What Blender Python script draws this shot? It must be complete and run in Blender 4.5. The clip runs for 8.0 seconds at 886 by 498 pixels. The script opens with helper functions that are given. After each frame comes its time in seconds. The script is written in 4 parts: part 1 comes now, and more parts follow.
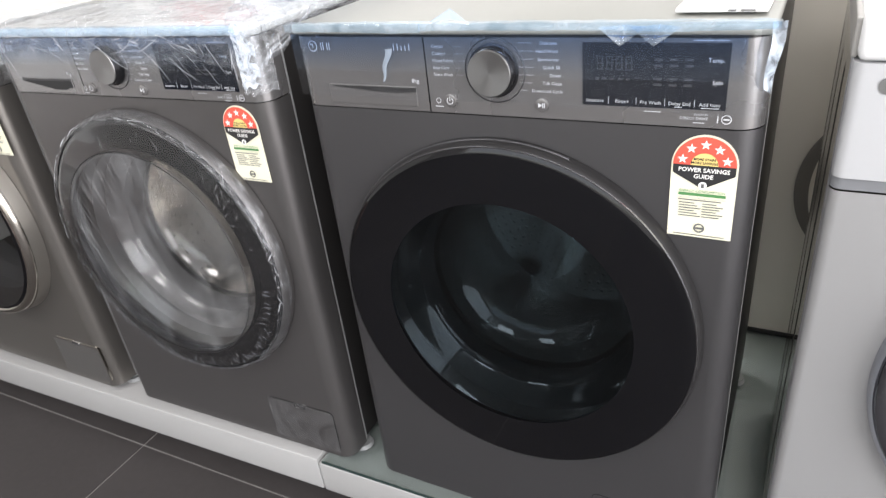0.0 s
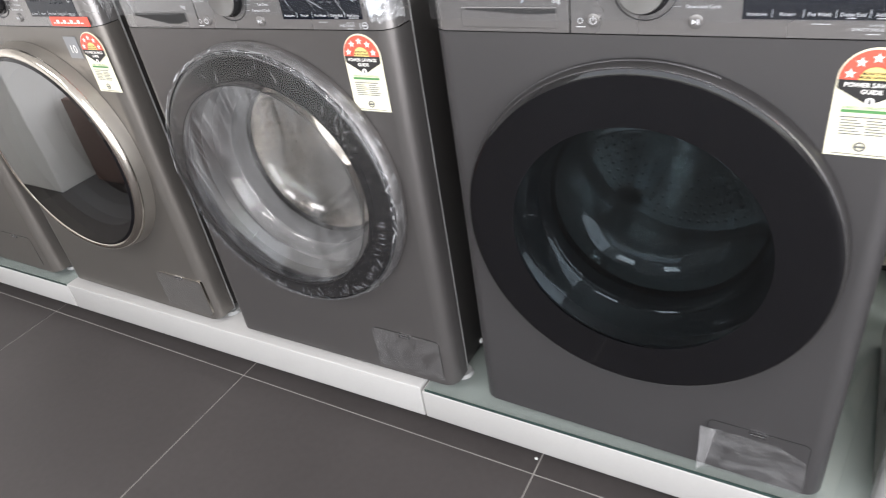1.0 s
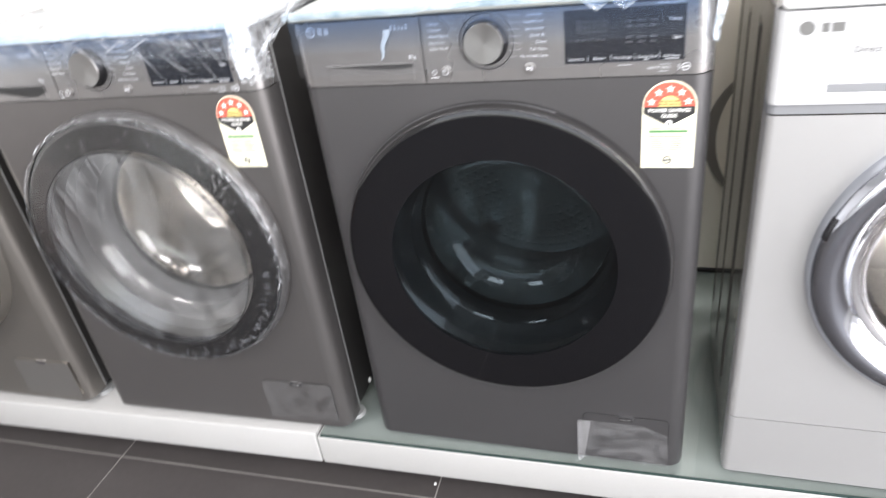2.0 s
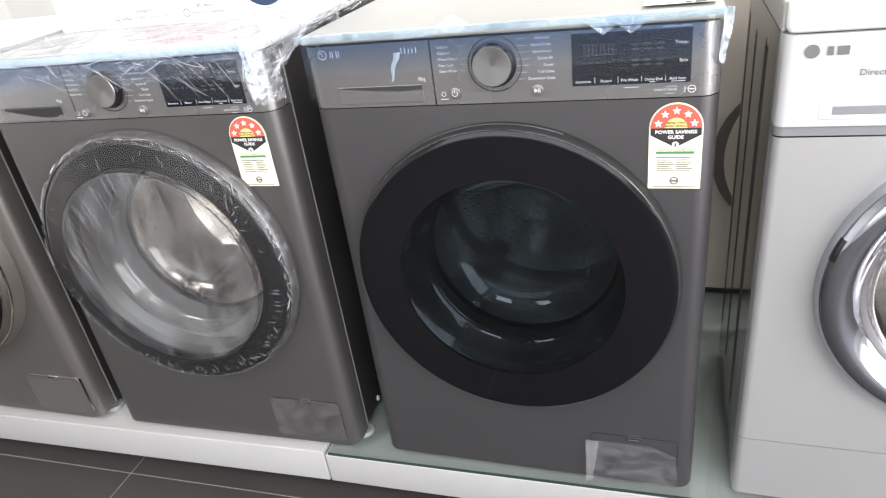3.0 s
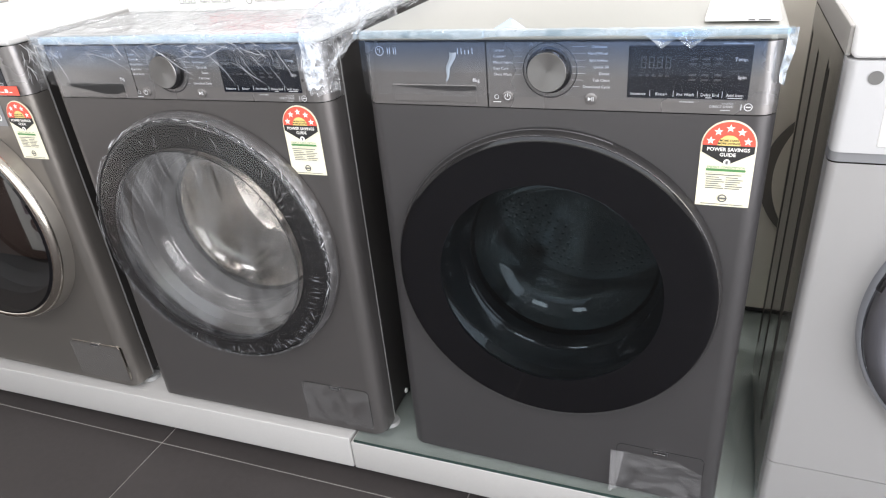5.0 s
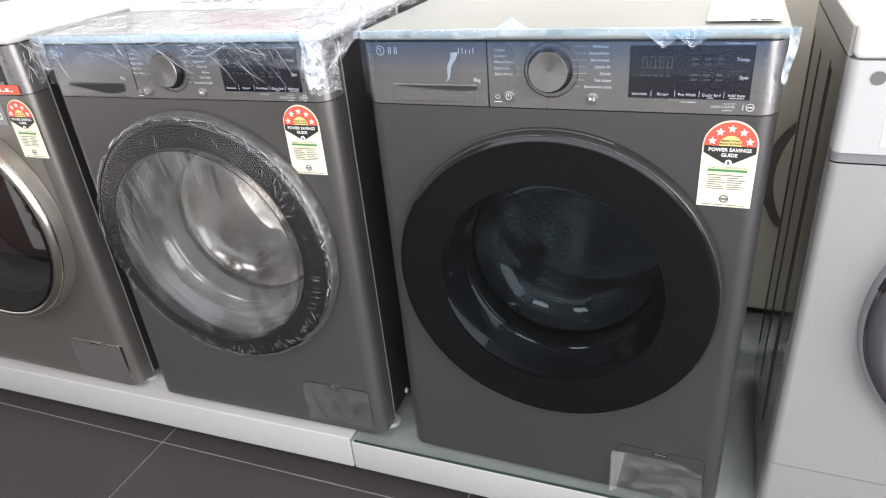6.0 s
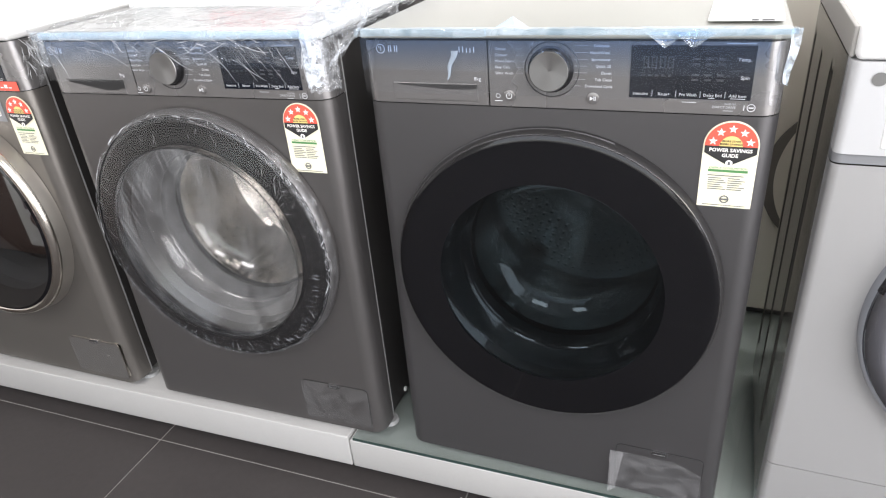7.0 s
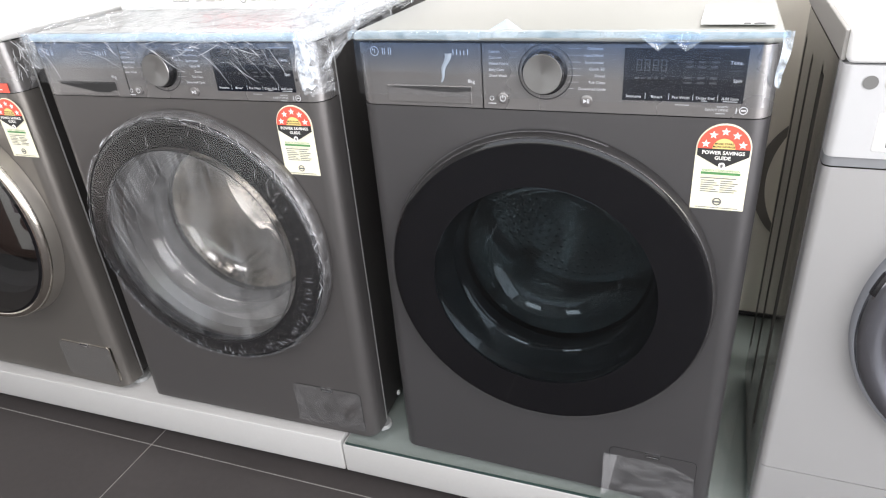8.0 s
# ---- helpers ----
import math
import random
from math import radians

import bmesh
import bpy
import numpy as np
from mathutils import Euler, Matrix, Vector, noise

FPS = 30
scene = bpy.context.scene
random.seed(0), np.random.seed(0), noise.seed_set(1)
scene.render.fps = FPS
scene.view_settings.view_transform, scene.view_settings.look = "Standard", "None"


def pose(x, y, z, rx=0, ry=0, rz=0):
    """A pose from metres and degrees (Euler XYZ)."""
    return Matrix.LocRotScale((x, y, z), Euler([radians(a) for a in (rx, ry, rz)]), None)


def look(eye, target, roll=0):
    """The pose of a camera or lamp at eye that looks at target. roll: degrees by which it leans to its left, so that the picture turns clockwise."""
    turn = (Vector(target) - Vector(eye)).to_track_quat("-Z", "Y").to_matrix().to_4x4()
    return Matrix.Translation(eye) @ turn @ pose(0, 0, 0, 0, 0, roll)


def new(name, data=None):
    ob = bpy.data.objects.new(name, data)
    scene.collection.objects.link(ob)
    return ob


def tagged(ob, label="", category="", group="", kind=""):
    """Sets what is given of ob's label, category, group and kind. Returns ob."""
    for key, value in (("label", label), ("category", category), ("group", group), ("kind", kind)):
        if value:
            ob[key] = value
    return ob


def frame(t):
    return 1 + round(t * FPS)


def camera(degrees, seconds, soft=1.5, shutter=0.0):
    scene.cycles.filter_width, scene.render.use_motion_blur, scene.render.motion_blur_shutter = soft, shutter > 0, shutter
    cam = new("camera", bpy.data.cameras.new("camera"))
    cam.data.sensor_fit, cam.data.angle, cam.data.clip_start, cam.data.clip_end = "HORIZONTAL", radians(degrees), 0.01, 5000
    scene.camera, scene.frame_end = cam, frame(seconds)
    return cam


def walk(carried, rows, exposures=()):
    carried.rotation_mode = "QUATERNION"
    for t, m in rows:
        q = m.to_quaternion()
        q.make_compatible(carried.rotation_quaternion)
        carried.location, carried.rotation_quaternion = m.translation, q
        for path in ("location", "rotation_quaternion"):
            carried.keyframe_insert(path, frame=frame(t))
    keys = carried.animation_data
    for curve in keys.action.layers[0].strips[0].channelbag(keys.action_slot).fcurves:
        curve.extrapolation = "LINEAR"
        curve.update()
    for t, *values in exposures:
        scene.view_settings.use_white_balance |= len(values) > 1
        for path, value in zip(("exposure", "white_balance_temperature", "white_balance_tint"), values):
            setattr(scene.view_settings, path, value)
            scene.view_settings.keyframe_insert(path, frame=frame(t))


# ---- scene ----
cam = camera(67.0, 8.0, soft=1.15, shutter=0.5)
PATH = [
    (0, (0.631, -0.73, 1.16), (-0.255, 0.772, 0.182), -6.9),
    (0.3, (0.632, -0.752, 1.16), (-0.238, 0.783, 0.218), -6.8),
    (0.5, (0.605, -0.771, 1.168), (-0.274, 0.709, 0.149), -6.8),
    (0.6, (0.588, -0.784, 1.167), (-0.292, 0.649, 0.086), -6.8),
    (0.7, (0.576, -0.79, 1.161), (-0.33, 0.614, 0.062), -7.5),
    (0.8, (0.56, -0.796, 1.16), (-0.355, 0.583, 0.036), -7.6),
    (1, (0.523, -0.81, 1.156), (-0.433, 0.559, 0.055), -9.5),
    (1.2, (0.495, -0.814, 1.154), (-0.394, 0.581, 0.03), -7.8),
    (1.5, (0.487, -0.844, 1.153), (-0.265, 0.637, 0.04), -7.4),
    (1.7, (0.508, -0.876, 1.161), (-0.184, 0.65, 0.07), -7.6),
    (1.8, (0.515, -0.9, 1.157), (-0.136, 0.674, 0.108), -7.0),
    (2, (0.528, -0.916, 1.173), (-0.062, 0.711, 0.169), -8.0),
    (2.2, (0.54, -0.937, 1.175), (-0.043, 0.732, 0.24), -8.7),
    (3.3, (0.526, -0.919, 1.183), (-0.122, 0.712, 0.224), -7.2),
    (3.5, (0.523, -0.923, 1.189), (-0.15, 0.702, 0.238), -6.4),
    (4, (0.523, -0.928, 1.189), (-0.178, 0.686, 0.239), -5.2),
    (4.5, (0.521, -0.934, 1.19), (-0.184, 0.677, 0.236), -5.3),
    (6, (0.521, -0.931, 1.19), (-0.188, 0.676, 0.233), -5.3),
    (6.5, (0.521, -0.928, 1.193), (-0.196, 0.673, 0.232), -5.2),
    (7, (0.519, -0.929, 1.191), (-0.186, 0.676, 0.228), -5.0),
    (7.5, (0.522, -0.928, 1.191), (-0.184, 0.676, 0.228), -5.2),
    (8, (0.517, -0.931, 1.187), (-0.168, 0.689, 0.236), -4.6),
]
walk(cam, [(t, look(eye, target, roll)) for t, eye, target, roll in PATH], exposures=[(0, 0.13), (0.5, 0.31), (1, 0.5), (1.5, 0.74), (2, 0.76), (2.2, 0.67), (3.3, 0.33), (3.5, 0.26), (4.5, 0.22), (8, 0.29)])

# ---- world and light ----
world = bpy.data.worlds.new("sky")
scene.world = world
world.use_nodes = True
wn = world.node_tree.nodes
sky = wn.new("ShaderNodeTexSky")
sky.sky_type, sky.sun_disc = "NISHITA", False
sky.sun_elevation, sky.sun_rotation = radians(50), radians(160)
world.node_tree.links.new(sky.outputs[0], wn["Background"].inputs[0])
wn["Background"].inputs[1].default_value = 0.12


def area(name, m, sx, sy, watts, colour=(1, 1, 1)):
    d = bpy.data.lights.new(name, "AREA")
    d.shape, d.size, d.size_y, d.energy, d.color = "RECTANGLE", sx, sy, watts, colour
    ob = new(name, d)
    ob.matrix_world = m
    return ob


# daylight through assumed, unseen shop windows behind and beside the aisle
area("shop_window_light", look((0.1, -4.95, 1.75), (0.1, 0, 1.0)), 5.4, 2.3, 76, (0.985, 0.965, 1.0))
# added side source, set low and close to light the rounded corners
area("added_side_light", look((2.96, -2.4, 1.49), (0, -2.4, 1.49)), 3.4, 2.8, 165, (0.985, 0.965, 1.0))
# added overhead lamps, out of view; rear pair set back to shade the gap
for lx, ly in ((-1.6, -2.2), (1.2, -2.2), (-1.6, 1.6), (1.2, 1.6)):
    area("added_overhead_light", look((lx, ly, 2.93), (lx, ly + 0.001, 0)), 1.1, 1.1, 50 if ly < 0 else 66, (0.99, 0.968, 0.985))
scene.view_settings.exposure = 0.0

Z0 = 0.14   # top of the display platform


# ---- materials ----
def material(name, colour, rough=0.5, metal=0.0, vary=0.08, scale=6.0, grain=0.0, grain_scale=300.0, bump=0.0, bump_scale=120.0, coat=0.0, stretch=(1, 1, 1), spec=0.5):
    """A procedural surface: large soft stains, fine grain, fine relief."""
    m = bpy.data.materials.new(name)
    m.use_nodes = True
    t = m.node_tree
    n, l = t.nodes, t.links
    b = n["Principled BSDF"]
    b.inputs["Metallic"].default_value = metal
    b.inputs["Coat Weight"].default_value = coat
    b.inputs["Coat Roughness"].default_value = 0.08
    b.inputs["Specular IOR Level"].default_value = spec
    co = n.new("ShaderNodeTexCoord")
    mp = n.new("ShaderNodeMapping")
    mp.inputs["Scale"].default_value = stretch
    l.new(co.outputs["Object"], mp.inputs[0])
    big = n.new("ShaderNodeTexNoise")
    big.inputs["Scale"].default_value, big.inputs["Detail"].default_value = scale, 4
    fine = n.new("ShaderNodeTexNoise")
    fine.inputs["Scale"].default_value, fine.inputs["Detail"].default_value = grain_scale, 2
    l.new(mp.outputs[0], big.inputs["Vector"])
    l.new(mp.outputs[0], fine.inputs["Vector"])
    mr = n.new("ShaderNodeMapRange")
    mr.inputs[3].default_value, mr.inputs[4].default_value = 1 - vary, 1 + vary
    l.new(big.outputs[0], mr.inputs[0])
    mf = n.new("ShaderNodeMapRange")
    mf.inputs[3].default_value, mf.inputs[4].default_value = 1 - grain, 1 + grain
    l.new(fine.outputs[0], mf.inputs[0])
    mu = n.new("ShaderNodeMath")
    mu.operation = "MULTIPLY"
    l.new(mr.outputs[0], mu.inputs[0])
    l.new(mf.outputs[0], mu.inputs[1])
    mix = n.new("ShaderNodeVectorMath")
    mix.operation = "SCALE"
    mix.inputs[0].default_value = colour
    l.new(mu.outputs[0], mix.inputs["Scale"])
    l.new(mix.outputs[0], b.inputs["Base Color"])
    rr = n.new("ShaderNodeMapRange")
    rr.inputs[3].default_value, rr.inputs[4].default_value = max(0.0, rough - 0.06), rough + 0.06
    l.new(big.outputs[0], rr.inputs[0])
    l.new(rr.outputs[0], b.inputs["Roughness"])
    if bump:
        bt = n.new("ShaderNodeTexNoise")
        bt.inputs["Scale"].default_value, bt.inputs["Detail"].default_value = bump_scale, 4
        l.new(mp.outputs[0], bt.inputs["Vector"])
        bp = n.new("ShaderNodeBump")
        bp.inputs["Strength"].default_value, bp.inputs["Distance"].default_value = bump, 0.002
        l.new(bt.outputs[0], bp.inputs["Height"])
        l.new(bp.outputs[0], b.inputs["Normal"])
    return m


def see_through(name, tint, gloss=0.05, haze=0.0, haze_colour=(0.8, 0.85, 0.9), crinkle=0.0, crinkle_scale=30.0, ior=1.45, stretch=(1, 1, 1)):
    """Thin glass or film: what lies behind it, tinted, a mirror gloss at the surface, and a milky part."""
    m = bpy.data.materials.new(name)
    m.use_nodes = True
    t = m.node_tree
    n, l = t.nodes, t.links
    n.remove(n["Principled BSDF"])
    tr, gl, df = n.new("ShaderNodeBsdfTransparent"), n.new("ShaderNodeBsdfGlossy"), n.new("ShaderNodeBsdfDiffuse")
    tr.inputs[0].default_value = (*tint, 1)
    gl.inputs["Roughness"].default_value = gloss
    df.inputs[0].default_value = (*haze_colour, 1)
    fr = n.new("ShaderNodeLayerWeight")
    pw, ad = n.new("ShaderNodeMath"), n.new("ShaderNodeMath")
    pw.operation, ad.operation = "POWER", "MULTIPLY_ADD"
    pw.inputs[1].default_value = 5.0
    f0 = ((ior - 1) / (ior + 1)) ** 2
    ad.inputs[1].default_value, ad.inputs[2].default_value = 1 - f0, f0
    l.new(fr.outputs["Facing"], pw.inputs[0])
    l.new(pw.outputs[0], ad.inputs[0])
    a, b = n.new("ShaderNodeMixShader"), n.new("ShaderNodeMixShader")
    a.inputs[0].default_value = haze
    l.new(tr.outputs[0], a.inputs[1])
    l.new(df.outputs[0], a.inputs[2])
    l.new(ad.outputs[0], b.inputs[0])
    l.new(a.outputs[0], b.inputs[1])
    l.new(gl.outputs[0], b.inputs[2])
    l.new(b.outputs[0], n["Material Output"].inputs[0])
    if crinkle:
        co, mp, nz, bp = n.new("ShaderNodeTexCoord"), n.new("ShaderNodeMapping"), n.new("ShaderNodeTexNoise"), n.new("ShaderNodeBump")
        mp.inputs["Scale"].default_value = stretch
        nz.inputs["Scale"].default_value, nz.inputs["Detail"].default_value, nz.inputs["Distortion"].default_value = crinkle_scale, 5, 1.2
        bp.inputs["Strength"].default_value, bp.inputs["Distance"].default_value = crinkle, 0.01
        l.new(co.outputs["Object"], mp.inputs[0])
        l.new(mp.outputs[0], nz.inputs["Vector"])
        l.new(nz.outputs[0], bp.inputs["Height"])
        for node in (gl, fr, df):
            l.new(bp.outputs[0], node.inputs["Normal"])
        if haze:
            rp = n.new("ShaderNodeMapRange")
            rp.inputs[1].default_value, rp.inputs[2].default_value = 0.35, 0.72
            rp.inputs[3].default_value, rp.inputs[4].default_value = haze * 0.25, min(1.0, haze * 2.2)
            l.new(nz.outputs[0], rp.inputs[0])
            l.new(rp.outputs[0], a.inputs[0])
    return m


STEEL_C = material("dark_grey_enamel", (0.103, 0.100, 0.102), 0.38, 0.7, 0.05, 3, 0.05, 900, 0.03, 700)
STEEL_B = material("brownish_dark_enamel", (0.132, 0.1255, 0.1225), 0.38, 0.7, 0.05, 3, 0.05, 900, 0.03, 700)
STEEL_A = material("champagne_dark_enamel", (0.184, 0.172, 0.157), 0.33, 0.7, 0.05, 3, 0.05, 900, 0.03, 700)
FASCIA = material("grey_metallic_fascia", (0.245, 0.237, 0.233), 0.27, 0.7, 0.06, 5, 0.04, 800)
# near black: the shade between the machines is put into this colour
SIDE_SHADED = material("shaded_side_sheet", (0.03, 0.028, 0.027), 0.45, 0.3, 0.1, 4)
SIDE_TAUPE = material("taupe_side_sheet", (0.27, 0.255, 0.23), 0.12, 0.5, 0.06, 3)
RIB = material("dark_grip_plastic", (0.14, 0.13, 0.115), 0.4, 0.3)
SILVER = material("silver_paint", (0.41, 0.407, 0.403), 0.36, 0.45, 0.03, 3, 0.04, 900)
SILVER_BAND = material("grey_band", (0.24, 0.245, 0.255), 0.4, 0.3, 0.04, 4)
WHITE_TOP = material("white_worktop", (0.76, 0.76, 0.75), 0.35, 0, 0.03, 4)
GREY_TOP = material("beige_grey_worktop", (0.30, 0.302, 0.276), 0.32, 0.1, 0.05, 3, 0.05, 500)
BLACK = material("black_gloss", (0.002, 0.002, 0.003), 0.05, 0, 0.15, 6, spec=0.5)
BLACK_RING = material("black_lacquered_ring", (0.0032, 0.0032, 0.0040), 0.07, 0, 0.15, 6, spec=0.5)
BLACK_MATT = material("black_recess", (0.012, 0.012, 0.012), 0.7)
GUNMETAL = material("gunmetal_rim", (0.06, 0.06, 0.064), 0.22, 0.85, 0.06, 8)
BEVEL_DARK = material("dark_bevel", (0.022, 0.021, 0.021), 0.5, 0.0, 0.06, 8, spec=0.25)
GASKET_DARK = material("dark_door_gasket", (0.05, 0.053, 0.056), 0.5, 0, 0.1, 9)
# wrapped machine's gasket rubber, its grey darkened for shade behind the door
GASKET_SHADED = material("shaded_rubber_gasket", (0.085, 0.086, 0.09), 0.4, 0, 0.1, 9)
RIM_BRIGHT = material("bright_satin_rim", (0.42, 0.42, 0.43), 0.25, 1.0, 0.06, 8)
SATIN = material("satin_rim", (0.15, 0.15, 0.155), 0.4, 0.9, 0.06, 8)
CHROME = material("chrome", (0.75, 0.75, 0.77), 0.07, 1.0, 0.04, 10)
CHAMPAGNE_WALL = material("champagne_door_wall", (0.34, 0.318, 0.285), 0.34, 0.8, 0.05, 8)
CHAMPAGNE = material("champagne_chrome", (0.62, 0.58, 0.52), 0.16, 1.0, 0.05, 10)
DRUM = material("stainless_drum", (0.80, 0.785, 0.765), 0.24, 1.0, 0.08, 9, 0.05, 200)
RUBBER = material("grey_door_gasket", (0.20, 0.20, 0.20), 0.45, 0, 0.1, 9)
DISPLAY = material("dark_display_glass", (0.006, 0.008, 0.013), 0.10, 0, 0.1, 5, spec=0.35)
KNOB_FACE = material("brushed_knob_face", (0.29, 0.287, 0.283), 0.36, 1.0, 0.05, 5, 0.06, 900)
kb = KNOB_FACE.node_tree.nodes["Principled BSDF"]
kt = KNOB_FACE.node_tree.nodes.new("ShaderNodeTangent")
kt.direction_type, kt.axis = "RADIAL", "Y"
kb.inputs["Anisotropic"].default_value = 0.5
KNOB_FACE.node_tree.links.new(kt.outputs[0], kb.inputs["Tangent"])
LEGEND = material("pale_print", (0.58, 0.59, 0.61), 0.5)
LEGEND_DIM = material("dim_print", (0.028, 0.031, 0.037), 0.5)
FILM_LINE = material("film_edge_line", (0.34, 0.34, 0.335), 0.35, 0.3)
FOOT = material("grey_plastic_foot", (0.26, 0.265, 0.26), 0.4)
LAMINATE = material("white_platform_laminate", (0.385, 0.38, 0.368), 0.42, 0, 0.04, 3, 0.03, 200)
TILE = material("dark_grey_floor_tile", (0.0465, 0.0418, 0.0405), 0.52, 0, 0.24, 2.5, 0.10, 60, 0.05, 90, spec=0.3)
GROUT = material("grey_grout", (0.24, 0.23, 0.215), 0.8, 0, 0.1, 12)
PLASTER = material("white_plaster", (0.78, 0.77, 0.75), 0.8, 0, 0.04, 2, bump=0.08)
CEIL = material("white_ceiling", (0.82, 0.82, 0.81), 0.85, 0, 0.03, 2)
PAPER = material("cream_label_paper", (0.78, 0.75, 0.58), 0.5, 0, 0.03, 30)
CARD = material("white_card", (0.82, 0.82, 0.80), 0.5, 0, 0.02, 10)
RED = material("red_print", (0.74, 0.10, 0.065), 0.45, 0, 0.04, 20)
YELLOW = material("yellow_print", (0.82, 0.62, 0.22), 0.45, 0, 0.04, 20)
BLACK_INK = material("black_print", (0.02, 0.02, 0.02), 0.5)
GREY_INK = material("grey_print", (0.13, 0.13, 0.125), 0.5)
GREEN_INK = material("green_print", (0.08, 0.24, 0.08), 0.5)
WHITE_INK = material("white_print", (0.85, 0.84, 0.80), 0.5)
BLUE_INK = material("blue_print", (0.022, 0.05, 0.10), 0.4)
CRIMSON = material("crimson_print", (0.60, 0.05, 0.07), 0.45, 0, 0.04, 20)
CARTON = material("brown_carton", (0.15, 0.10, 0.085), 0.7, 0, 0.12, 5)

GLASS_DARK = see_through("dark_tinted_door_glass", (0.295, 0.332, 0.352), 0.03)
PANE_MIRROR = see_through("mirror_tinted_pane", (0.12, 0.13, 0.135), 0.02, ior=3.5)
BOWL_DARK = see_through("dark_door_bowl", (0.38, 0.43, 0.445), 0.04, ior=2.1)
GLASS_CLEAR = see_through("clear_door_glass", (0.90, 0.89, 0.875), 0.03)
GLASS_BOWL = see_through("glass_bowl", (0.90, 0.88, 0.855), 0.14, ior=2.0)
GLASS_EDGE = material("dark_glass_edge", (0.03, 0.05, 0.045), 0.2)
PANEL_D = material("pale_silver_panel", (0.50, 0.503, 0.507), 0.38, 0.15, 0.03, 3, 0.03, 900)
TOP_A = material("pale_worktop", (0.54, 0.54, 0.525), 0.35, 0, 0.06, 3)
GLASS_TOP = see_through("green_glass_sheet", (0.80, 0.845, 0.835), 0.03)
FILM_BLUE = see_through("blue_protective_film", (0.66, 0.82, 0.97), 0.10, 0.15, (0.84, 0.92, 0.97), 0.4, 22, 1.5)
FILM_WRAP = see_through("crinkled_clear_wrap", (0.95, 0.965, 0.98), 0.07, 0.035, (0.88, 0.9, 0.92), 0.55, 34, 1.45)
FILM_BUNCH = see_through("bunched_clear_wrap", (0.93, 0.95, 0.97), 0.09, 0.13, (0.88, 0.9, 0.92), 0.6, 40, 1.5)
FILM_HAZE = see_through("milky_clear_film", (0.95, 0.96, 0.97), 0.10, 0.05, (0.85, 0.87, 0.88), 0.12, 14, 1.3, (1, 1, 0.35))
FILM_PANEL = see_through("clear_panel_film", (0.93, 0.94, 0.95), 0.10, 0.014, (0.82, 0.82, 0.82), ior=1.5)
# the film's own blue and its sky reflection, both in a tint fading downwards
FILM_BAND = see_through("sky_blue_film_band", (0.60, 0.71, 0.90), 0.12, 0.016, (0.55, 0.70, 0.92), ior=1.4)
ft = FILM_BAND.node_tree
fc, fx, fm, fg = ft.nodes.new("ShaderNodeTexCoord"), ft.nodes.new("ShaderNodeSeparateXYZ"), ft.nodes.new("ShaderNodeMapRange"), ft.nodes.new("ShaderNodeMixRGB")
fm.inputs[1].default_value, fm.inputs[2].default_value = 0.806, 0.846
fg.inputs[1].default_value, fg.inputs[2].default_value = (0.97, 0.98, 0.99, 1), (0.50, 0.64, 0.88, 1)
ft.links.new(fc.outputs["Object"], fx.inputs[0])
ft.links.new(fx.outputs[2], fm.inputs[0])
ft.links.new(fm.outputs[0], fg.inputs[0])
ft.links.new(fg.outputs[0], ft.nodes["Transparent BSDF"].inputs[0])
FILM_EDGE = see_through("thin_film_edge", (0.95, 0.96, 0.97), 0.08, 0.035, (0.85, 0.86, 0.88), 0.4, 34, 1.5)
TAPE = see_through("milky_tape", (0.93, 0.93, 0.93), 0.2, 0.05, (0.8, 0.8, 0.8), 0.08, 16, 1.45, (1, 1, 2.5))
FILM_PEAK = see_through("pale_film_fold", (0.75, 0.88, 1.0), 0.12, 0.3, (0.75, 0.86, 0.98))
# highlights along film folds, put in as milky colour
GLINT = see_through("milky_glint_strip", (0.9, 0.92, 0.95), 0.08, 0.42, (0.9, 0.92, 0.95))
STREAK = see_through("faint_film_streak", (0.96, 0.96, 0.96), 0.15, 0.075, (0.9, 0.9, 0.9))


# ---- mesh helpers ----
def part(name, bm, mat, parent=None, label="", smooth=None):
    me = bpy.data.meshes.new(name)
    bmesh.ops.recalc_face_normals(bm, faces=bm.faces)
    bm.to_mesh(me)
    bm.free()
    me.materials.append(mat)
    if smooth:
        for p in me.polygons:
            p.use_smooth = True
        me.set_sharp_from_angle(angle=radians(smooth))
    ob = new(name, me)
    if parent:
        ob.parent = parent
    if label:
        ob["label"] = label
    return ob


def thing(name, m, label, category, group=""):
    e = new(name)
    e.empty_display_size = 0.05
    e.matrix_world = m
    return tagged(e, label, category, group)


def box(bm, x0, y0, z0, x1, y1, z1, bevel=0.0, seg=2):
    r = bmesh.ops.create_cube(bm, size=1)
    bmesh.ops.transform(bm, verts=r["verts"], matrix=Matrix.LocRotScale(((x0 + x1) / 2, (y0 + y1) / 2, (z0 + z1) / 2), None, (x1 - x0, y1 - y0, z1 - z0)))
    if bevel:
        es = list({e for v in r["verts"] for e in v.link_edges})
        bmesh.ops.bevel(bm, geom=es, offset=bevel, segments=seg, affect="EDGES", profile=0.5)
    return bm


def boxed(*a, **k):
    return box(bmesh.new(), *a, **k)


